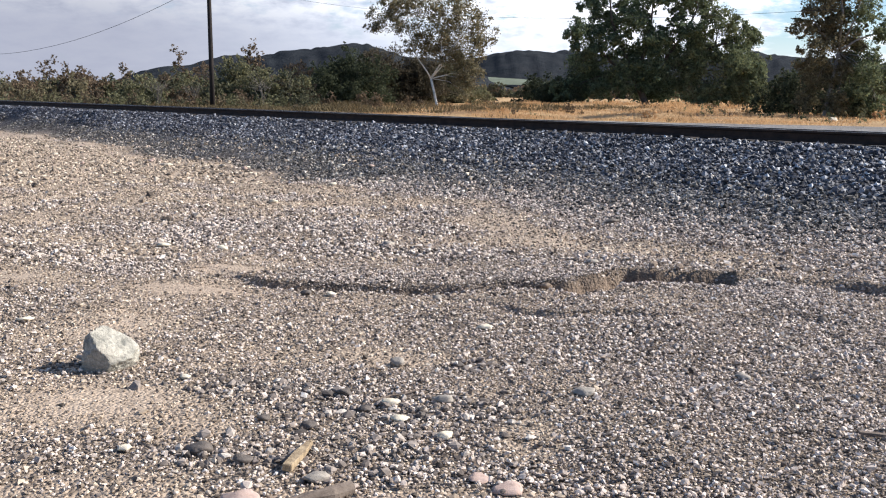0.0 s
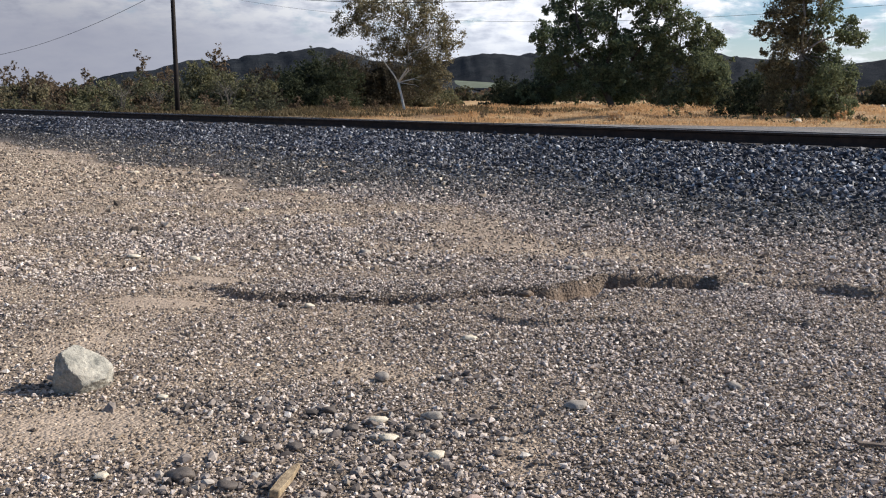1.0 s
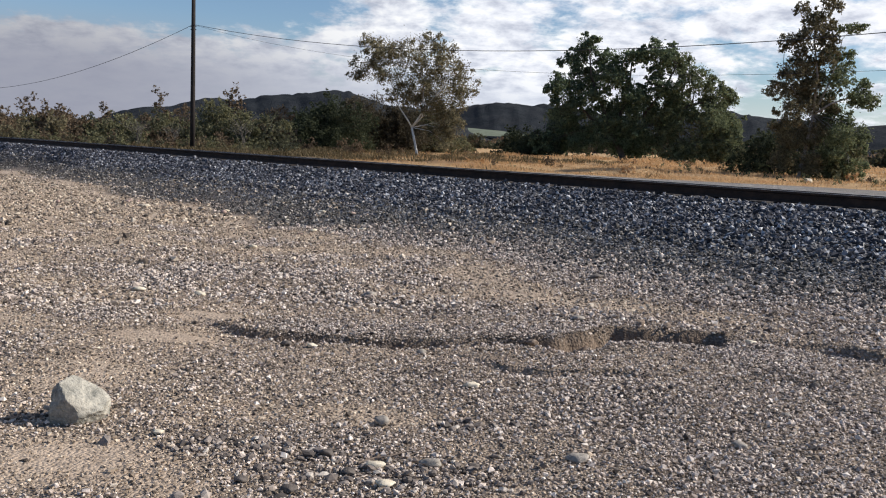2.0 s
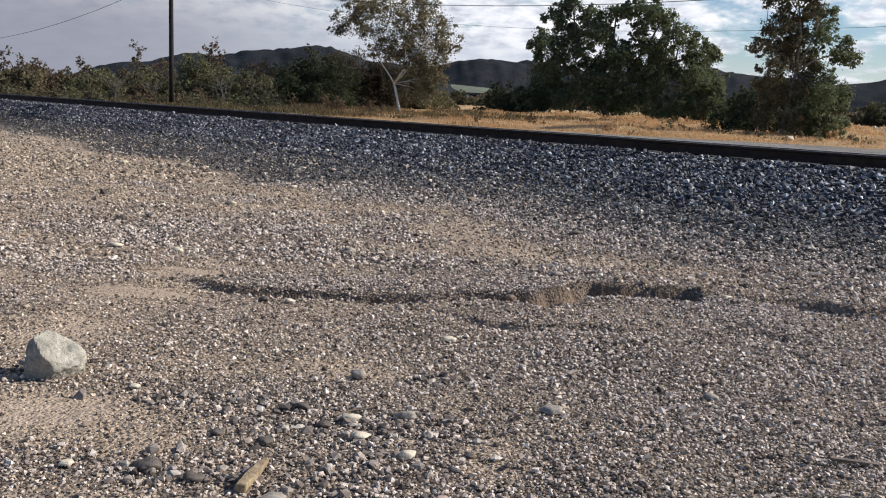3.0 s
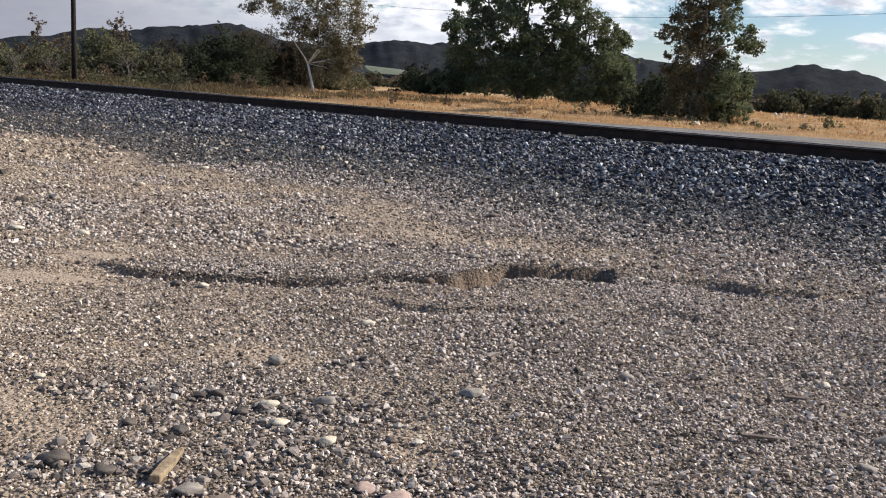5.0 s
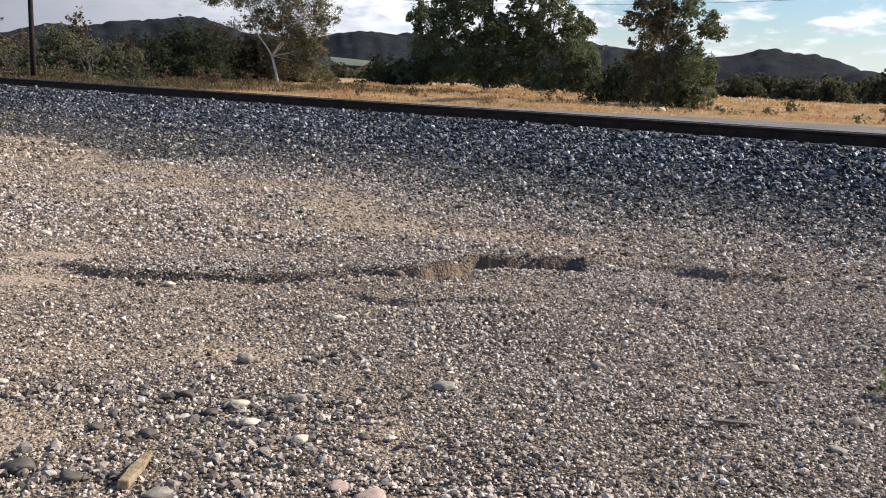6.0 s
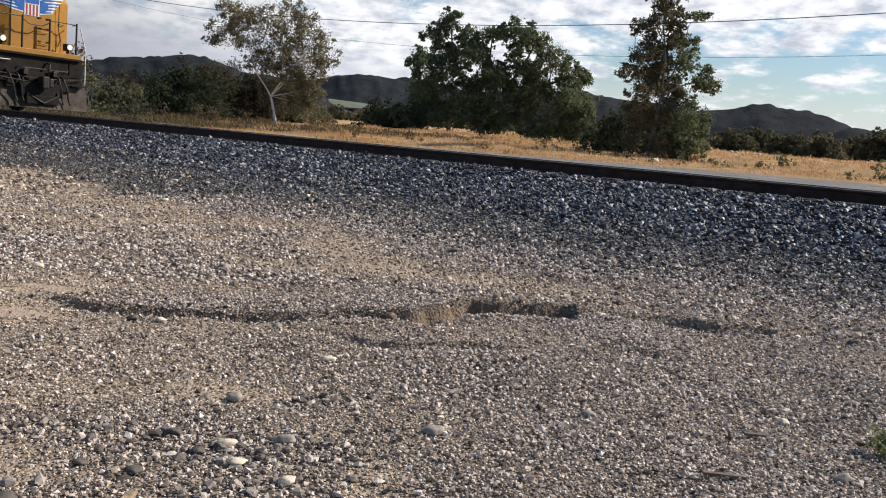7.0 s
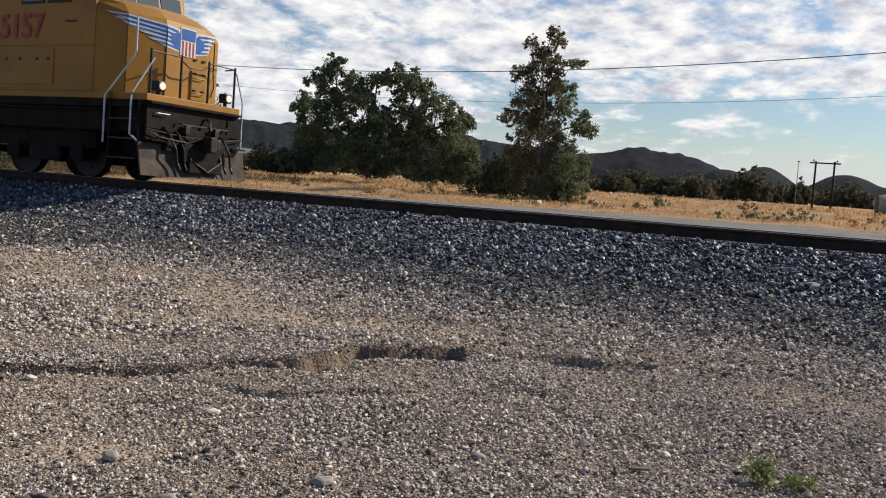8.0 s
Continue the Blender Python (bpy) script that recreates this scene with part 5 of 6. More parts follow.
def wood_scraps():
    bm = bmesh.new()
    outline = [(-0.028, -0.17), (0.026, -0.17), (0.032, 0.02), (0.020, 0.17), (0.008, 0.19), (-0.014, 0.15), (-0.028, 0.0)]
    prism(bm, outline, 0, 0.045)
    for v in bm.verts:
        v.co.z *= 1 - 0.5 * (v.co.y + 0.17) / 0.36
        v.co.x += 0.006 * noise.noise(v.co * 30)
    bmesh.ops.bevel(bm, geom=list(bm.edges), offset=0.004, segments=1, affect="EDGES")
    ob = part("split_wood", bm, MAT["split_wood"], None, "split piece of pale yellow firewood")
    x, y = -0.69, 3.36
    ob.matrix_world = pose(x, y, z_at(x, y) + 0.016, 4, 2, -9) @ Matrix.Scale(0.74, 4)
    tagged(ob, category="wood")
    bm = bmesh.new()
    tube(bm, [(-0.16, 0, 0.02), (-0.06, 0.01, 0.028), (0.05, 0.0, 0.03), (0.16, 0.015, 0.024)], 0.032, 9, 0.036)
    for v in bm.verts:
        v.co += Vector((0, 0.006 * noise.noise(v.co * 25), 0.008 * noise.noise(v.co * 18)))
    ob = part("log", bm, MAT["old_wood"], None, "weathered brown broken branch end")
    x, y = -0.53, 3.02
    ob.matrix_world = pose(x, y, z_at(x, y) + 0.005, 0, 0, 35) @ Matrix.Scale(0.8, 4)
    tagged(ob, category="wood")
    for x, y, ln, spin in ((1.79, 3.7, 0.10, -4), (2.27, 4.36, 0.06, 0)):
        bm = boxes((-ln, ln, -0.012, 0.012, 0, 0.014), bevel=0.004)
        ob = part("wood_splinter", bm, MAT["old_wood"], None, "flat weathered wood splinter")
        ob.matrix_world = pose(x, y, z_at(x, y) + 0.014, 3, 4, spin)
        tagged(ob, category="wood")
    bm = bmesh.new()
    pts = [(-0.47, 4.06), (-0.4, 4.13), (-0.33, 4.16), (-0.27, 4.22), (-0.19, 4.27)]
    tube(bm, [(x, y, z_at(x, y) + 0.02) for x, y in pts], 0.006, 6, 0.003)
    ob = part("twig", bm, MAT["old_wood"], None, "thin dark twig on the gravel")
    tagged(ob, category="twig")


wood_scraps()


def weed(x, y, r, h):
    ob = thing("weed", pose(x, y, z_at(x, y)), "small bright green weed growing in gravel", "plant")
    bm = bmesh.new()
    for k in range(16):
        a = random.uniform(0, 6.28)
        q = Vector((math.cos(a), math.sin(a), 0)) * r * random.uniform(0.3, 1.0)
        tube(bm, [(0, 0, -0.01), q * 0.5 + Vector((0, 0, h * 0.6)), q + Vector((0, 0, h * random.uniform(0.5, 1.1)))], 0.003, 4, 0.001)
    part("stalk", bm, MAT["weed"], ob)
    lobes = [(random.uniform(-r, r) * 0.7, random.uniform(-r, r) * 0.7, h * random.uniform(0.3, 0.75), r * 0.4, h * 0.35) for _ in range(9)]
    v, f = leaf_cloud(lobes, 9000, 0.009)
    leaves = new("foliage", mesh_arrays("foliage", v, f, MAT["weed"]))
    leaves.parent = ob


weed(2.90, 4.14, 0.12, 0.16)
weed(3.04, 4.04, 0.09, 0.09)


def far_side_bits():
    """A spoil heap with a post at the field's edge, and a pale stone below the slender tree."""
    x, y = at_bearing(42.2, 82)
    lump("spoil_heap", x, y, 5.2, MAT["spoil"], "low brown heap of bare earth", 0.42, 60, 301, 1.8, "mound", 0.3, 3, 0.25)
    x, y = at_bearing(40.6, 78)
    ob = thing("fence_post", pose(x, y, z_at(x, y)), "dark weathered wooden fence post", "post")
    part("post", boxes((-0.09, 0.09, -0.09, 0.09, -0.3, 1.7), bevel=0.01), MAT["old_wood"], ob)
    x, y = at_bearing(20.7, 43.0)
    lump("stone", x, y, 0.26, MAT["pale_stone"], "pale stone under the slender tree", 0.8, 20, 302)
    for k, a in enumerate((25.2, 25.5, 25.8, 26.1, 26.5, 26.8)):
        x, y = at_bearing(a, 96)
        lump("stone", x, y, 0.32, MAT["pale_stone"], "pale stone in a row in the field", 0.9, 15 * k, 310 + k)


far_side_bits()


# ---- the locomotive: x ahead, y to its left, z above the rails; its front deck edge at x = 0 ----
NOSE = [(-1.45, 1.54), (-0.72, 1.36), (-0.36, 0.62)]      # half outline of the nose, from the cab to the flat front


def nose_point(q, z, proud=0.0):
    """A point on the nose's skin: q metres round it from the middle of the front, + to the far side."""
    sign, q = (1 if q >= 0 else -1), abs(q)
    pts = [(-0.36, 0.0)] + [NOSE[2], NOSE[1], NOSE[0], (-4.6, 1.54)]
    for (ax, ay), (bx, by) in zip(pts, pts[1:]):
        ln = math.hypot(bx - ax, by - ay)
        if q <= ln or (bx, by) == pts[-1]:
            k = q / ln
            nx, ny = -(by - ay) / ln, (bx - ax) / ln
            if nx < 0 or (abs(nx) < 0.05 and ny < 0):
                nx, ny = -nx, -ny
            nx, ny = abs(by - ay) / ln, abs(bx - ax) / ln
            return Vector((ax + (bx - ax) * k + nx * proud, sign * (ay + (by - ay) * k + ny * proud), z))
        q -= ln


def skin(bm, corners, proud):
    """A thin plate on the nose: corners (q, z) in order, cut where the skin turns."""
    turns = [0.62, 0.62 + math.hypot(0.36, 0.74), 0.62 + math.hypot(0.36, 0.74) + math.hypot(0.73, 0.18)]
    lo, hi = min(c[0] for c in corners), max(c[0] for c in corners)
    cuts = sorted({lo, hi, *[t * s for t in turns for s in (1, -1) if lo < t * s < hi]})

    def span(q):
        zs = []
        n = len(corners)
        for k in range(n):
            (qa, za), (qb, zb) = corners[k], corners[(k + 1) % n]
            if qa != qb and min(qa, qb) - 1e-6 <= q <= max(qa, qb) + 1e-6:
                zs.append(za + (zb - za) * (q - qa) / (qb - qa))
            elif qa == qb and abs(q - qa) < 1e-6:
                zs += [za, zb]
        return min(zs), max(zs)
    for a, b in zip(cuts, cuts[1:]):
        a0, a1 = span(a + 1e-5)
        b0, b1 = span(b - 1e-5)
        ring = [(a, a0), (b, b0), (b, b1), (a, a1)]
        top = [bm.verts.new(nose_point(q, z, proud)) for q, z in ring]
        low = [bm.verts.new(nose_point(q, z, -0.004)) for q, z in ring]
        bm.faces.new(top)
        for k in range(4):
            bm.faces.new((low[k], low[(k + 1) % 4], top[(k + 1) % 4], top[k]))


def emblem(loco):
    """The winged shield, in plain shapes and colours."""
    for side, tip in ((-1, 1.95), (1, 1.22)):
        hub = bmesh.new()
        skin(hub, [(side * 0.22, 2.84), (side * 0.22, 3.24), (side * 0.34, 3.30), (side * 0.50, 3.18), (side * 0.50, 2.98), (side * 0.38, 2.87)], 0.012)
        wing = part("wing", hub, MAT["blue"], loco, "blue and white feathered wing emblem")
        root = 0.30
        for k in range(5):
            z1 = 3.27 - 0.088 * k
            end = root + (tip - root) * (1 - 0.145 * k)
            rise = 0.17 * (end - root) / (1.95 - root)
            edge, feather = bmesh.new(), bmesh.new()
            skin(edge, [(side * (root - 0.05), z1 - 0.094), (side * (root - 0.05), z1 + 0.035), (side * (end + 0.045), z1 + rise + 0.035), (side * (end - 0.10), z1 + rise - 0.085)], 0.004 + 0.0006 * k)
            skin(feather, [(side * root, z1 - 0.058), (side * root, z1), (side * end, z1 + rise), (side * (end - 0.08), z1 + rise - 0.045)], 0.009)
            part("feather_edge", edge, MAT["white"], wing)
            part("feather", feather, MAT["blue"], wing)
    bm = bmesh.new()
    skin(bm, [(-0.23, 2.76), (-0.23, 3.37), (0.0, 3.41), (0.23, 3.37), (0.23, 2.76), (0.0, 2.68)], 0.016)
    shield = part("shield", bm, MAT["white"], loco, "shield emblem in blue, white and red")
    bm = bmesh.new()
    skin(bm, [(-0.21, 3.10), (-0.21, 3.34), (0.0, 3.38), (0.21, 3.34), (0.21, 3.10)], 0.02)
    part("shield_top", bm, MAT["blue"], shield)
    for k in range(4):
        q = -0.19 + 0.106 * k
        bm = bmesh.new()
        skin(bm, [(q, 2.77), (q, 3.08), (q + 0.055, 3.08), (q + 0.055, 2.77)], 0.02)
        part("shield_stripe", bm, MAT["red"], shield)


def lettering(text, size, m, mat, parent, label):
    cu = bpy.data.curves.new("number", "FONT")
    cu.body, cu.size, cu.extrude, cu.align_x = text, size, 0.003, "CENTER"
    cu.offset = 0.014
    tmp = bpy.data.objects.new("number", cu)
    scene.collection.objects.link(tmp)
    me = bpy.data.meshes.new_from_object(tmp.evaluated_get(bpy.context.evaluated_depsgraph_get()))
    bpy.data.objects.remove(tmp)
    me.materials.clear()
    me.materials.append(mat)
    ob = new("road_number", me)
    ob.parent, ob.matrix_basis = parent, m
    return tagged(ob, label)


def wheelset(parent, x):
    """A pair of wheels on its axle; its origin on the axle."""
    bm = bmesh.new()
    tube(bm, [(0, -0.95, 0), (0, 0.95, 0)], 0.09, 12)
    axle = part("wheelset", bm, MAT["steel"], parent)
    axle.matrix_basis = pose(x, 0, 0.53)
    for y in (-0.75, 0.75):
        bm = bmesh.new()
        disc(bm, (0, y, 0), (0, 1, 0), 0.53, 0.13, 32)
        disc(bm, (0, y - 0.075 * np.sign(y), 0), (0, 1, 0), 0.555, 0.03, 32)
        disc(bm, (0, y + 0.08 * np.sign(y), 0), (0, 1, 0), 0.16, 0.06, 16)
        for k in range(6):
            a = k * math.pi / 3
            disc(bm, (0.32 * math.cos(a), y + 0.065 * np.sign(y), 0.32 * math.sin(a)), (0, 1, 0), 0.05, 0.02, 8)
        part("wheel", bm, MAT["steel"], axle)
    return axle


AXLES = []


def build_locomotive():
    loco = thing("locomotive", pose(0, 0, 0), "yellow diesel freight locomotive with a winged emblem on its nose", "locomotive")
    yel, blk, dark = MAT["yellow"], MAT["black"], MAT["frame_grey"]
    # running deck
    part("deck", boxes((-21.4, -1.0, -1.54, 1.54, 1.66, 1.80), (-1.0, -0.02, -1.42, 1.42, 1.66, 1.80), bevel=0.012), yel, loco)
    part("underframe", boxes((-21.2, -0.12, -1.36, 1.36, 1.02, 1.655), (-21.2, -0.3, -1.5, 1.5, 1.50, 1.655)), dark, loco, "soot-black underframe")
    # nose
    bm = bmesh.new()
    half = [(-2.2, 1.54)] + NOSE
    ring = half + [(x, -y) for x, y in half[::-1]]
    levels = [(1.80, NOSE), (3.30, NOSE), (3.46, [(-1.45, 1.54), (-0.78, 1.30), (-0.44, 0.58)]), (3.66, [(-1.45, 1.50), (-1.02, 1.20), (-0.72, 0.52)]), (3.78, [(-1.45, 1.42), (-1.22, 1.08), (-1.00, 0.46)])]
    rings = []
    for z, half_ring in levels:
        pts = [(-2.2, half_ring[0][1])] + half_ring
        rings.append([bm.verts.new((x, y, z)) for x, y in pts + [(x, -y) for x, y in pts[::-1]]])
    n = len(ring)
    for a, b in zip(rings, rings[1:]):
        for k in range(n):
            bm.faces.new((a[k], a[(k + 1) % n], b[(k + 1) % n], b[k]))
    bm.faces.new(rings[0][::-1]), bm.faces.new(rings[-1])
    bmesh.ops.recalc_face_normals(bm, faces=bm.faces)
    part("nose", bm, yel, loco)
    # cab
    bm = bmesh.new()
    prof = [(-1.455, 1.80), (-1.455, 3.70), (-1.90, 3.80), (-2.05, 4.42), (-2.20, 4.58), (-4.6, 4.58), (-4.72, 4.45), (-4.72, 1.80)]
    rows = []
    for y in (-1.555, -1.45, 1.45, 1.555):
        inset = 0.0 if abs(y) < 1.5 else 0.07
        rows.append([bm.verts.new((x, y, z - (inset if z > 4.3 else 0))) for x, z in prof])
    for a, b in zip(rows, rows[1:]):
        for k in range(len(prof)):
            bm.faces.new((a[k], a[(k + 1) % len(prof)], b[(k + 1) % len(prof)], b[k]))
    bm.faces.new(rows[0]), bm.faces.new(rows[-1][::-1])
    bmesh.ops.recalc_face_normals(bm, faces=bm.faces)
    cab = part("cab", bm, yel, loco)
    for y in (-1, 1):
        for x0, x1 in ((-2.90, -2.20), (-3.75, -3.02)):
            bm = boxes((x0, x1, y * 1.553, y * 1.572, 3.66, 4.22), bevel=0.006)
            w = part("side_window", bm, blk, cab, "black rubber window frame")
            part("pane", boxes((x0 + 0.05, x1 - 0.05, y * 1.566, y * 1.580, 3.71, 4.17)), MAT["glass"], w, "dark reflecting glass")
        part("side_trim", boxes((-4.7, -1.47, y * 1.552, y * 1.572, 2.76, 2.785), (-4.7, -1.47, y * 1.552, y * 1.566, 1.84, 1.86)), yel, cab)
        part("access_panel", boxes((-4.55, -2.65, y * 1.552, y * 1.568, 1.92, 2.68), bevel=0.006), yel, cab)
        for x in (-4.2, -3.75, -3.2, -2.85):
            part("latch", boxes((x, x + 0.06, y * 1.565, y * 1.582, 2.44, 2.50)), blk, cab)
        part("vent_slot", boxes((-2.35, -2.0, y * 1.552, y * 1.562, 3.24, 3.28)), blk, cab)
    for y0, y1 in ((-1.38, -0.74), (-0.67, -0.03), (0.03, 0.67), (0.74, 1.38)):
        bm = bmesh.new()
        vs = [bm.verts.new(p) for p in ((-1.90, y0, 3.86), (-1.90, y1, 3.86), (-2.013, y1, 4.33), (-2.013, y0, 4.33), (-1.96, y0, 3.86), (-1.96, y1, 3.86), (-2.08, y1, 4.33), (-2.08, y0, 4.33))]
        for f in ((0, 1, 2, 3), (7, 6, 5, 4), (0, 4, 5, 1), (1, 5, 6, 2), (2, 6, 7, 3), (3, 7, 4, 0)):
            bm.faces.new([vs[k] for k in f])
        part("windscreen", bm, MAT["glass"], cab, "dark reflecting glass")
    part("cab_roof", boxes((-4.6, -2.2, -1.3, 1.3, 4.575, 4.63), bevel=0.02), MAT["roof_grey"], cab, "sooty grey roof")
    part("headlight_housing", boxes((-2.25, -1.96, -0.32, 0.32, 4.40, 4.60), bevel=0.03), blk, cab)
    # number and emblem
    lettering("5157", 0.72, pose(-3.72, -1.575, 2.94, 90, 0, 0), MAT["red"], cab, "red road number on the cab side")
    lettering("5157", 0.72, pose(-3.72, 1.575, 2.94, 90, 0, 180), MAT["red"], cab, "red road number on the cab side")
    emblem(loco)
    # front door with its hinges and grab irons
    bm = bmesh.new()
    skin(bm, [(0.12, 1.86), (0.12, 2.55), (0.56, 2.55), (0.56, 1.86)], 0.012)
    part("nose_door", bm, yel, loco)
    for q in (0.20, 0.46):
        for z in (2.05, 2.42, 2.72):
            bm = bmesh.new()
            skin(bm, [(q, z), (q, z + 0.035), (q + 0.10, z + 0.035), (q + 0.10, z)], 0.03)
            part("hinge", bm, blk, loco)
    for q0, q1, z in ((0.15, 0.5, 2.0), (0.15, 0.5, 2.33), (0.95, 1.2, 2.66)):
        part("grab_iron", tubes(0.012, [nose_point(q0, z, 0), nose_point(q0, z, 0.07), nose_point(q1, z, 0.07), nose_point(q1, z, 0)], sides=6), yel, loco)
    part("grab_iron", tubes(0.014, [nose_point(0.85, 3.2, 0.02), nose_point(0.85, 3.2, 0.09), nose_point(0.85, 2.5, 0.09), nose_point(0.95, 2.2, 0.09), nose_point(0.95, 2.0, 0.02)], sides=6), blk, loco)
    part("nose_seam", tubes(0.011, [nose_point(-0.62, 1.82, 0.003), nose_point(-0.62, 3.28, 0.003)], [nose_point(-1.443, 1.82, 0.003), nose_point(-1.443, 3.28, 0.003)], sides=5), blk, loco)
    # front platform railing
    for y in (-1.28, -0.42, 0.42, 1.28):
        part("railing_post", tubes(0.028, [(-0.1, y, 1.8), (-0.1, y, 2.72)], sides=8), blk, loco, "black railing post")
    part("railing", tubes(0.016, [(-0.1, -1.28, 2.68), (-0.1, -0.42, 2.68)], [(-0.1, 0.42, 2.68), (-0.1, 1.28, 2.68)], [(-0.1, 1.28, 2.68), (-0.5, 1.40, 2.68)], [(-0.1, -0.42, 2.62), (-0.1, -0.2, 2.5), (-0.1, 0.2, 2.5), (-0.1, 0.42, 2.62)], sides=6), blk, loco, "black front railing with a chain")
    # ditch lights
    for y in (-1.02, 1.02):
        body = part("ditch_light", boxes((-0.22, -0.02, y - 0.105, y + 0.105, 1.885, 2.095), (-0.16, -0.08, y - 0.03, y + 0.03, 1.795, 1.90), bevel=0.02), blk, loco, "black ditch light housing, lit")
        bm = bmesh.new()
        disc(bm, (-0.012, y, 1.99), (1, 0, 0), 0.078, 0.03, 20)
        part("lens", bm, MAT["lamp"], body, "glowing round lens")
    # white corner grab rails and steps
    for y in (-1, 1):
        w = y * 1.6
        part("corner_handrail", tubes(0.02, [(-1.02, w, 0.75), (-1.02, w, 1.72), (-0.24, w, 2.5), (-0.19, w, 2.62), (-0.19, w, 3.3)] if y < 0 else
                                      [(-1.02, w, 0.75), (-1.02, w, 1.72), (-0.62, w, 2.2)], sides=8), MAT["white"], loco, "white bent handrail")
        part("corner_handrail", tubes(0.02, [(-0.22, y * 1.48, 2.62), (-0.10, w, 1.95), (-0.09, w, 0.95), (-0.2, w, 0.80)] if y > 0 else
                                      [(-0.06, -1.22, 2.55), (-0.24, w, 1.80), (-0.27, w, 1.70), (-0.27, w, 0.95), (-0.06, w, 0.82)], sides=8), MAT["white"], loco, "white bent handrail")
        well = part("step_well", boxes((-0.95, -0.12, y * 1.15, y * 1.18, 0.42, 1.65), (-0.97, -0.93, y * 1.15, y * 1.52, 0.42, 1.65), (-0.16, -0.12, y * 1.15, y * 1.52, 0.42, 1.65)), dark, loco)
        for z in (0.44, 0.84, 1.24):
            part("step", boxes((-0.95, -0.14, y * 1.16, y * 1.54, z, z + 0.03)), dark, well)
            part("step_edge", boxes((-0.93, -0.16, y * 1.535, y * 1.55, z, z + 0.035)), MAT["plow_grey"], well, "pale worn step edge")
    # pilot and plough
    part("pilot", boxes((-0.14, -0.03, -1.4, 1.4, 0.82, 1.655), bevel=0.01), dark, loco, "soot-black pilot plate")
    bm = bmesh.new()
    front = []
    for z, reach in ((0.80, 0.02), (0.48, 0.10), (0.13, 0.26)):
        front.append([bm.verts.new((reach * k - 0.01, y, z)) for y, k in ((-1.6, 0.45), (-0.8, 0.9), (0.0, 1.25), (0.8, 0.9), (1.6, 0.45))])
    rear = [[bm.verts.new((v.co.x - 0.04, v.co.y, v.co.z)) for v in r] for r in front]
    for rows in (front, rear):
        for a, b in zip(rows, rows[1:]):
            for k in range(4):
                bm.faces.new((a[k], a[k + 1], b[k + 1], b[k]))
    for k in range(4):
        bm.faces.new((front[0][k], front[0][k + 1], rear[0][k + 1], rear[0][k]))
        bm.faces.new((front[2][k], front[2][k + 1], rear[2][k + 1], rear[2][k]))
    for e in (0, -1):
        for a in (0, 1):
            bm.faces.new((front[a][e], front[a + 1][e], rear[a + 1][e], rear[a][e]))
    bmesh.ops.recalc_face_normals(bm, faces=bm.faces)
    part("snow_plough", bm, MAT["plow_grey"], loco, "dusty grey steel plough")
    # dark blocks added where the plough's middle is shadowed and greasy
    part("plough_centre_block", boxes((-0.02, 0.30, -0.62, 0.62, 0.46, 0.86), (-0.02, 0.36, -0.5, 0.5, 0.24, 0.50), (-0.02, 0.14, -1.0, -0.62, 0.66, 0.92), (-0.02, 0.14, 0.62, 1.0, 0.66, 0.92), bevel=0.03), dark, loco, "black blocks behind the coupler, for the plough's shadowed, greasy middle")
    part("trainline_cable", tubes(0.026, [(0.10, -0.5, 0.98), (0.34, -0.46, 0.52), (0.40, 0.0, 0.28), (0.36, 0.46, 0.50), (0.10, 0.52, 0.98)], sides=7), blk, loco, "drooping black cable")
    part("uncoupling_rod", tubes(0.018, [(0.1, -1.42, 1.02), (0.2, -1.2, 0.92), (0.3, -0.5, 0.86), (0.42, -0.08, 1.04)], sides=6), MAT["steel"], loco)
    for y in (-0.46, 0.44):
        part("angle_cock", boxes((0.0, 0.22, y - 0.06, y + 0.06, 1.06, 1.2), (0.12, 0.2, y - 0.03, y + 0.12, 1.18, 1.24), bevel=0.012), MAT["steel"], loco)
    coupler = part("coupler", boxes((-0.1, 0.42, -0.10, 0.10, 0.76, 0.98), bevel=0.02), dark, loco)
    part("knuckle", boxes((0.36, 0.62, -0.17, 0.03, 0.70, 1.04), (0.40, 0.58, 0.06, 0.19, 0.74, 1.0), bevel=0.035), MAT["steel"], coupler)
    part("draft_box", boxes((-0.03, 0.10, -0.38, 0.38, 0.62, 1.16), bevel=0.02), dark, coupler)
    for y, swing in ((-0.92, 0.12), (-0.66, 0.06), (0.58, 0.05), (0.74, 0.10)):
        part("air_hose", tubes(0.029, [(0.0, y, 1.12), (0.16, y, 1.02), (0.30, y + swing * 0.5, 0.72), (0.30, y + swing, 0.42), (0.36, y + swing * 1.2, 0.28)], sides=7), blk, loco, "hanging black rubber air hose")
    part("cut_lever", tubes(0.016, [(0.05, -1.45, 1.08), (0.12, -0.9, 1.02), (0.16, -0.25, 0.98), (0.22, -0.1, 1.0)], [(0.05, 1.45, 1.08), (0.12, 0.9, 1.02), (0.16, 0.25, 0.98)], sides=6), MAT["plow_grey"], loco)
    part("front_bar", tubes(0.022, [(0.02, -0.55, 1.30), (0.10, -0.5, 1.25), (0.10, 0.9, 1.25), (0.02, 0.95, 1.30)], sides=6), MAT["plow_grey"], loco)
    part("grab_iron", tubes(0.014, [(-0.0, -1.2, 1.42), (0.07, -1.2, 1.42), (0.07, -0.85, 1.42), (0.0, -0.85, 1.42)], sides=6), MAT["white"], loco)
    part("pilot_ledge", boxes((-0.03, 0.08, -1.38, 1.38, 1.60, 1.655), bevel=0.008), dark, loco)
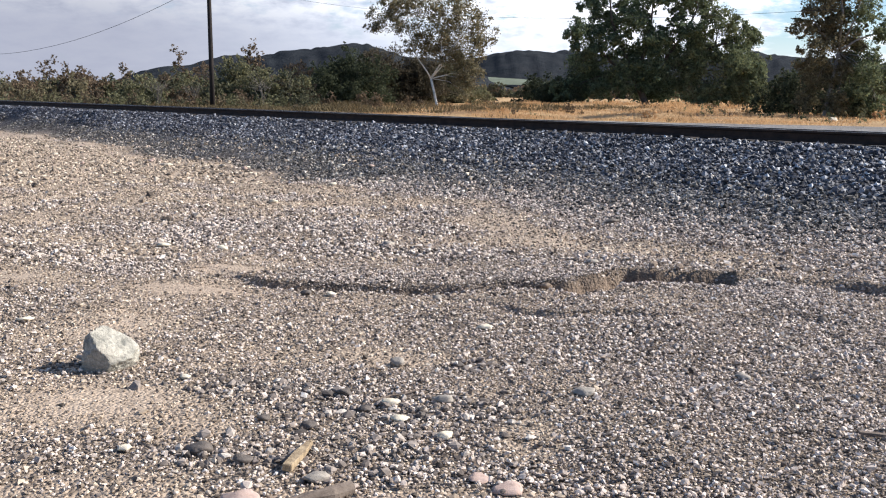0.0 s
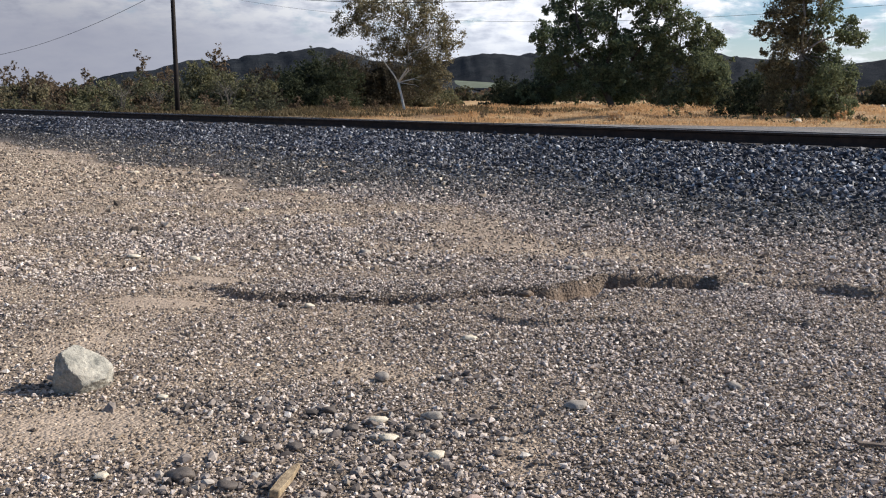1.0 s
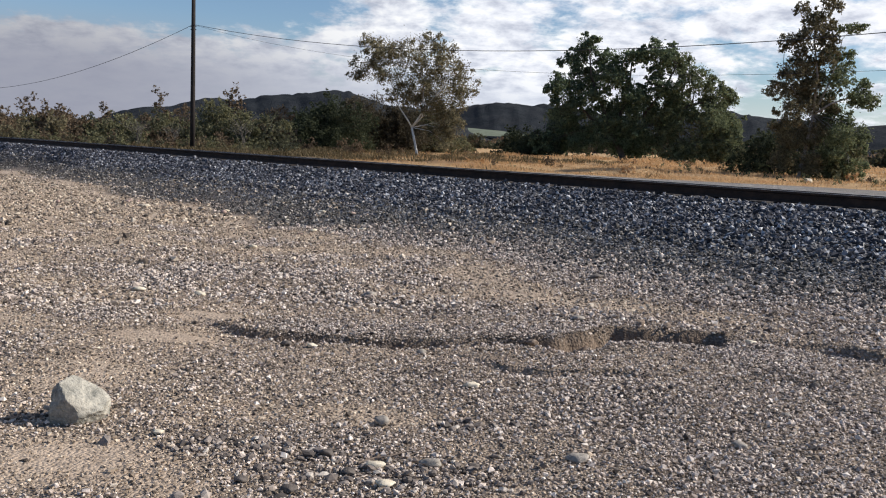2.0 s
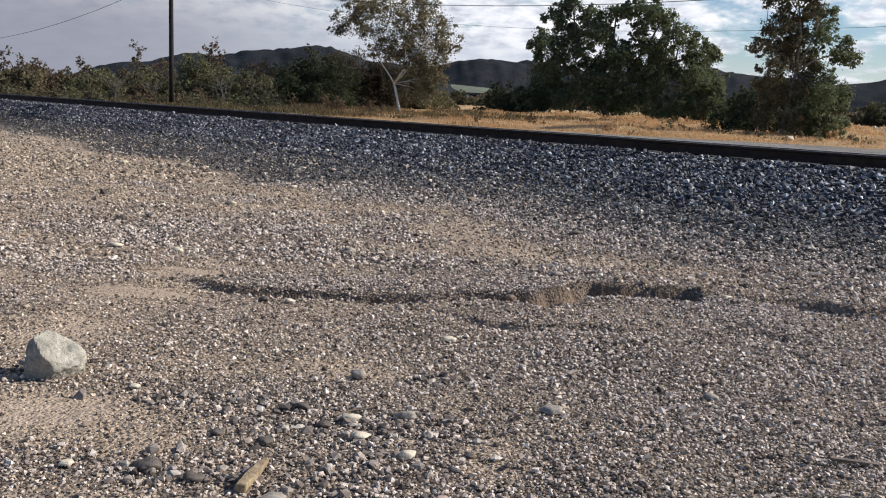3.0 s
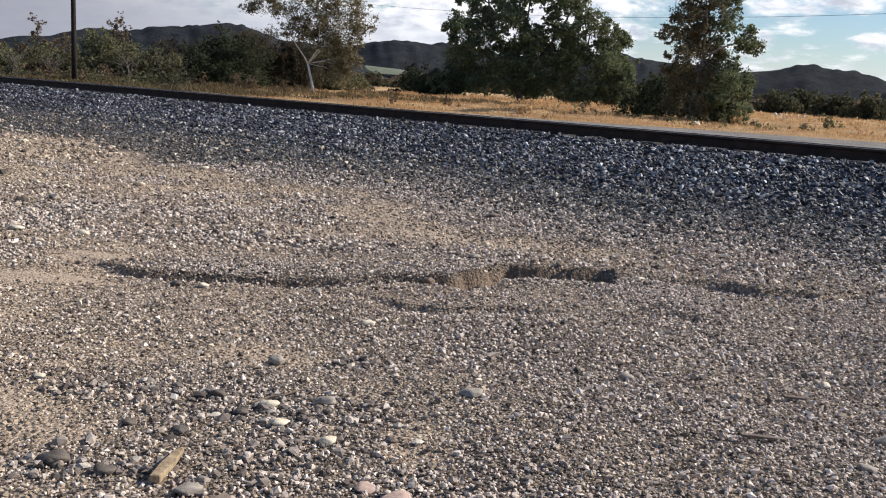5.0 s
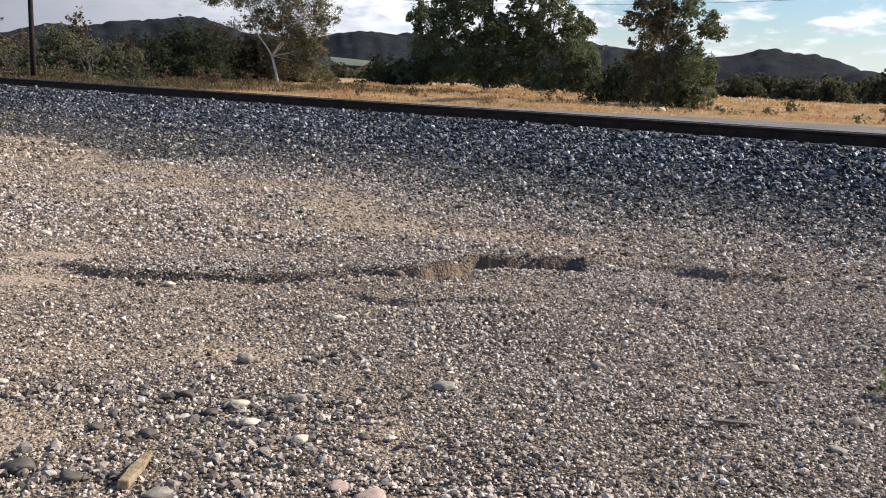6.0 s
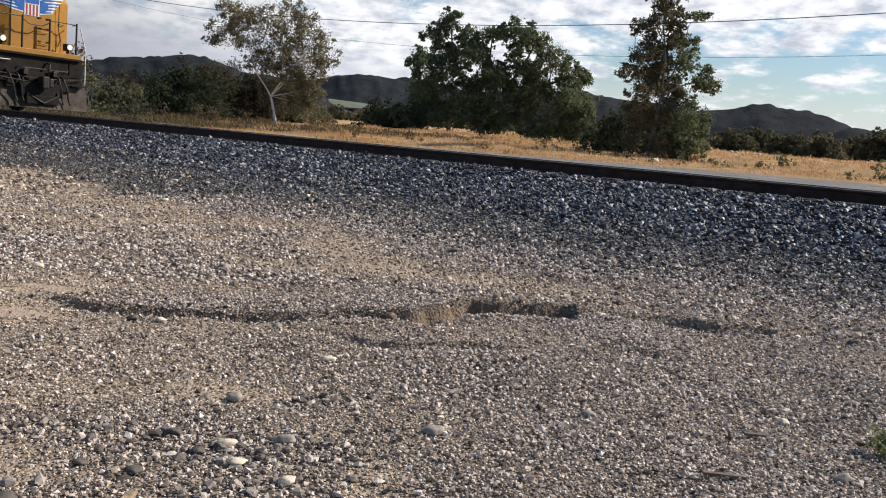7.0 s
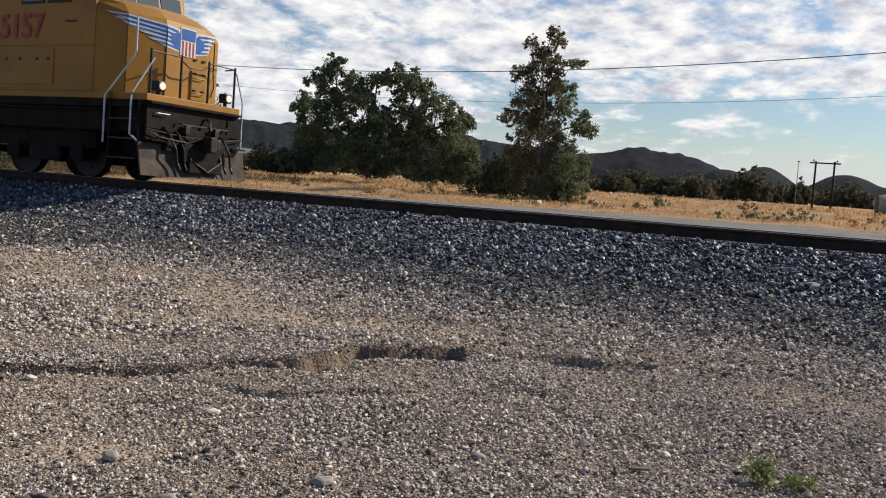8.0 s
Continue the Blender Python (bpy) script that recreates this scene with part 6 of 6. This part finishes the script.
    for y0, y1 in ((-0.95, -0.50), (0.50, 1.0)):
        part("hose_bracket", boxes((-0.02, 0.05, y0, y1, 1.06, 1.16), bevel=0.006), dark, loco)
    for y in (-1.22, 1.22):
        part("cover_plate", boxes((-0.03, 0.0, y - 0.2, y + 0.2, 1.1, 1.5), bevel=0.01), dark, loco)
        part("pilot_step", boxes((-0.03, 0.20, y - 0.22, y + 0.22, 0.84, 0.87)), dark, loco)
    part("jumper_cable", tubes(0.035, [(0.0, 0.30, 1.45), (0.10, 0.32, 1.40), (0.16, 0.30, 1.2), (0.10, 0.28, 1.05)], sides=7), blk, loco, "thick black jumper cable")
    for y in (-1.0, 1.0):
        part("air_reservoir", tubes(0.19, [(-8.05, y * 1.2, 1.18), (-6.95, y * 1.2, 1.18)], sides=14), dark, loco)
    part("side_pipe", tubes(0.03, [(-20.5, -1.44, 1.45), (-1.2, -1.44, 1.45)], [(-20.5, 1.44, 1.45), (-1.2, 1.44, 1.45)], sides=6), dark, loco)
    # hood behind the cab
    hood = part("hood", boxes((-20.3, -4.71, -0.98, 0.98, 1.80, 4.25), bevel=0.05), yel, loco)
    part("radiator", boxes((-20.2, -15.6, -1.35, 1.35, 3.35, 4.4), bevel=0.05), yel, hood)
    part("hood_roof", boxes((-15.5, -4.8, -0.7, 0.7, 4.25, 4.42), bevel=0.03), MAT["roof_grey"], hood, "sooty grey roof")
    part("exhaust", boxes((-11.0, -10.2, -0.3, 0.3, 4.42, 4.62), bevel=0.02), dark, hood)
    for k in range(14):
        x = -5.8 - 0.72 * k
        for y in (-1, 1):
            part("hood_door", boxes((x - 0.62, x, y * 0.975, y * 1.0, 1.95, 3.55), bevel=0.008), yel, hood)
    for y in (-1, 1):
        for k in range(9):
            part("railing_post", tubes(0.02, [(-5.2 - 1.8 * k, y * 1.46, 1.8), (-5.2 - 1.8 * k, y * 1.46, 2.85)], sides=6), MAT["white"], loco)
        part("railing", tubes(0.018, [(-5.2, y * 1.46, 2.85), (-19.6, y * 1.46, 2.85)], sides=6), MAT["white"], loco)
    # fuel tank and trucks
    part("fuel_tank", boxes((-13.2, -8.2, -1.42, 1.42, 0.30, 1.1), bevel=0.12), dark, loco)
    for cx in (-4.3, -17.1):
        frame_bits = [(cx - 2.6, cx + 2.6, y - 0.09, y + 0.09, 0.62, 1.0) for y in (-1.08, 1.08)]
        truck = part("truck", boxes(*frame_bits, (cx - 0.3, cx + 0.3, -1.1, 1.1, 0.5, 0.95), bevel=0.03), dark, loco, "soot-black three-axle truck")
        for y in (-1.16, 1.16):
            for off in (-1.02, 1.02):
                part("brake_cylinder", tubes(0.12, [(cx + off - 0.28, y, 1.08), (cx + off + 0.28, y, 1.08)], sides=12), dark, truck)
                part("brake_rigging", boxes((cx + off - 0.5, cx + off + 0.5, y - 0.05, y + 0.03, 0.30, 0.66), bevel=0.03), dark, truck)
            part("equaliser", boxes((cx - 2.5, cx + 2.5, y - 0.06, y + 0.06, 0.98, 1.2), bevel=0.03), dark, truck)
        for off in (-2.05, 0, 2.05):
            for y in (-1.1, 1.1):
                part("axle_box", boxes((cx + off - 0.2, cx + off + 0.2, y - 0.12, y + 0.12, 0.34, 0.74), bevel=0.03), dark, truck)
                bm = bmesh.new()
                for k in range(5):
                    disc(bm, (cx + off + 0.36, y, 0.66 + 0.07 * k), (0, 0, 1), 0.11, 0.04, 12)
                part("spring", bm, dark, truck)
            AXLES.append(wheelset(loco, cx + off))
        part("sand_pipe", tubes(0.025, [(cx + 2.75, -1.0, 1.2), (cx + 2.75, -0.9, 0.6), (cx + 2.6, -0.78, 0.12)], [(cx - 2.75, -1.0, 1.2), (cx - 2.75, -0.9, 0.6), (cx - 2.6, -0.78, 0.12)], sides=6), dark, truck)
    return loco


LOCO = build_locomotive()


def motions():
    """The train rolls in at an even pace; its wheels turn with it."""
    speed, turn = 10.85, math.degrees(math.atan2(-U[1], -U[0]))
    rows = []
    for k in range(17):
        t = 0.5 * k
        s = 24.7 - speed * (t - 7.0)
        x, y = along(s, RAIL_D + GAUGE / 2)
        rows.append((t, pose(x, y, RAIL_TOP - CANT / 2, -math.degrees(math.atan2(CANT, GAUGE)), 0, turn)))
    walk(LOCO, rows)
    rate = math.degrees(speed / 0.53)
    for axle in AXLES:
        x = axle.matrix_basis.translation.x
        walk(axle, [(k / 15, pose(x, 0, 0.53, 0, (rate * k / 15) % 360, 0)) for k in range(121)])


motions()
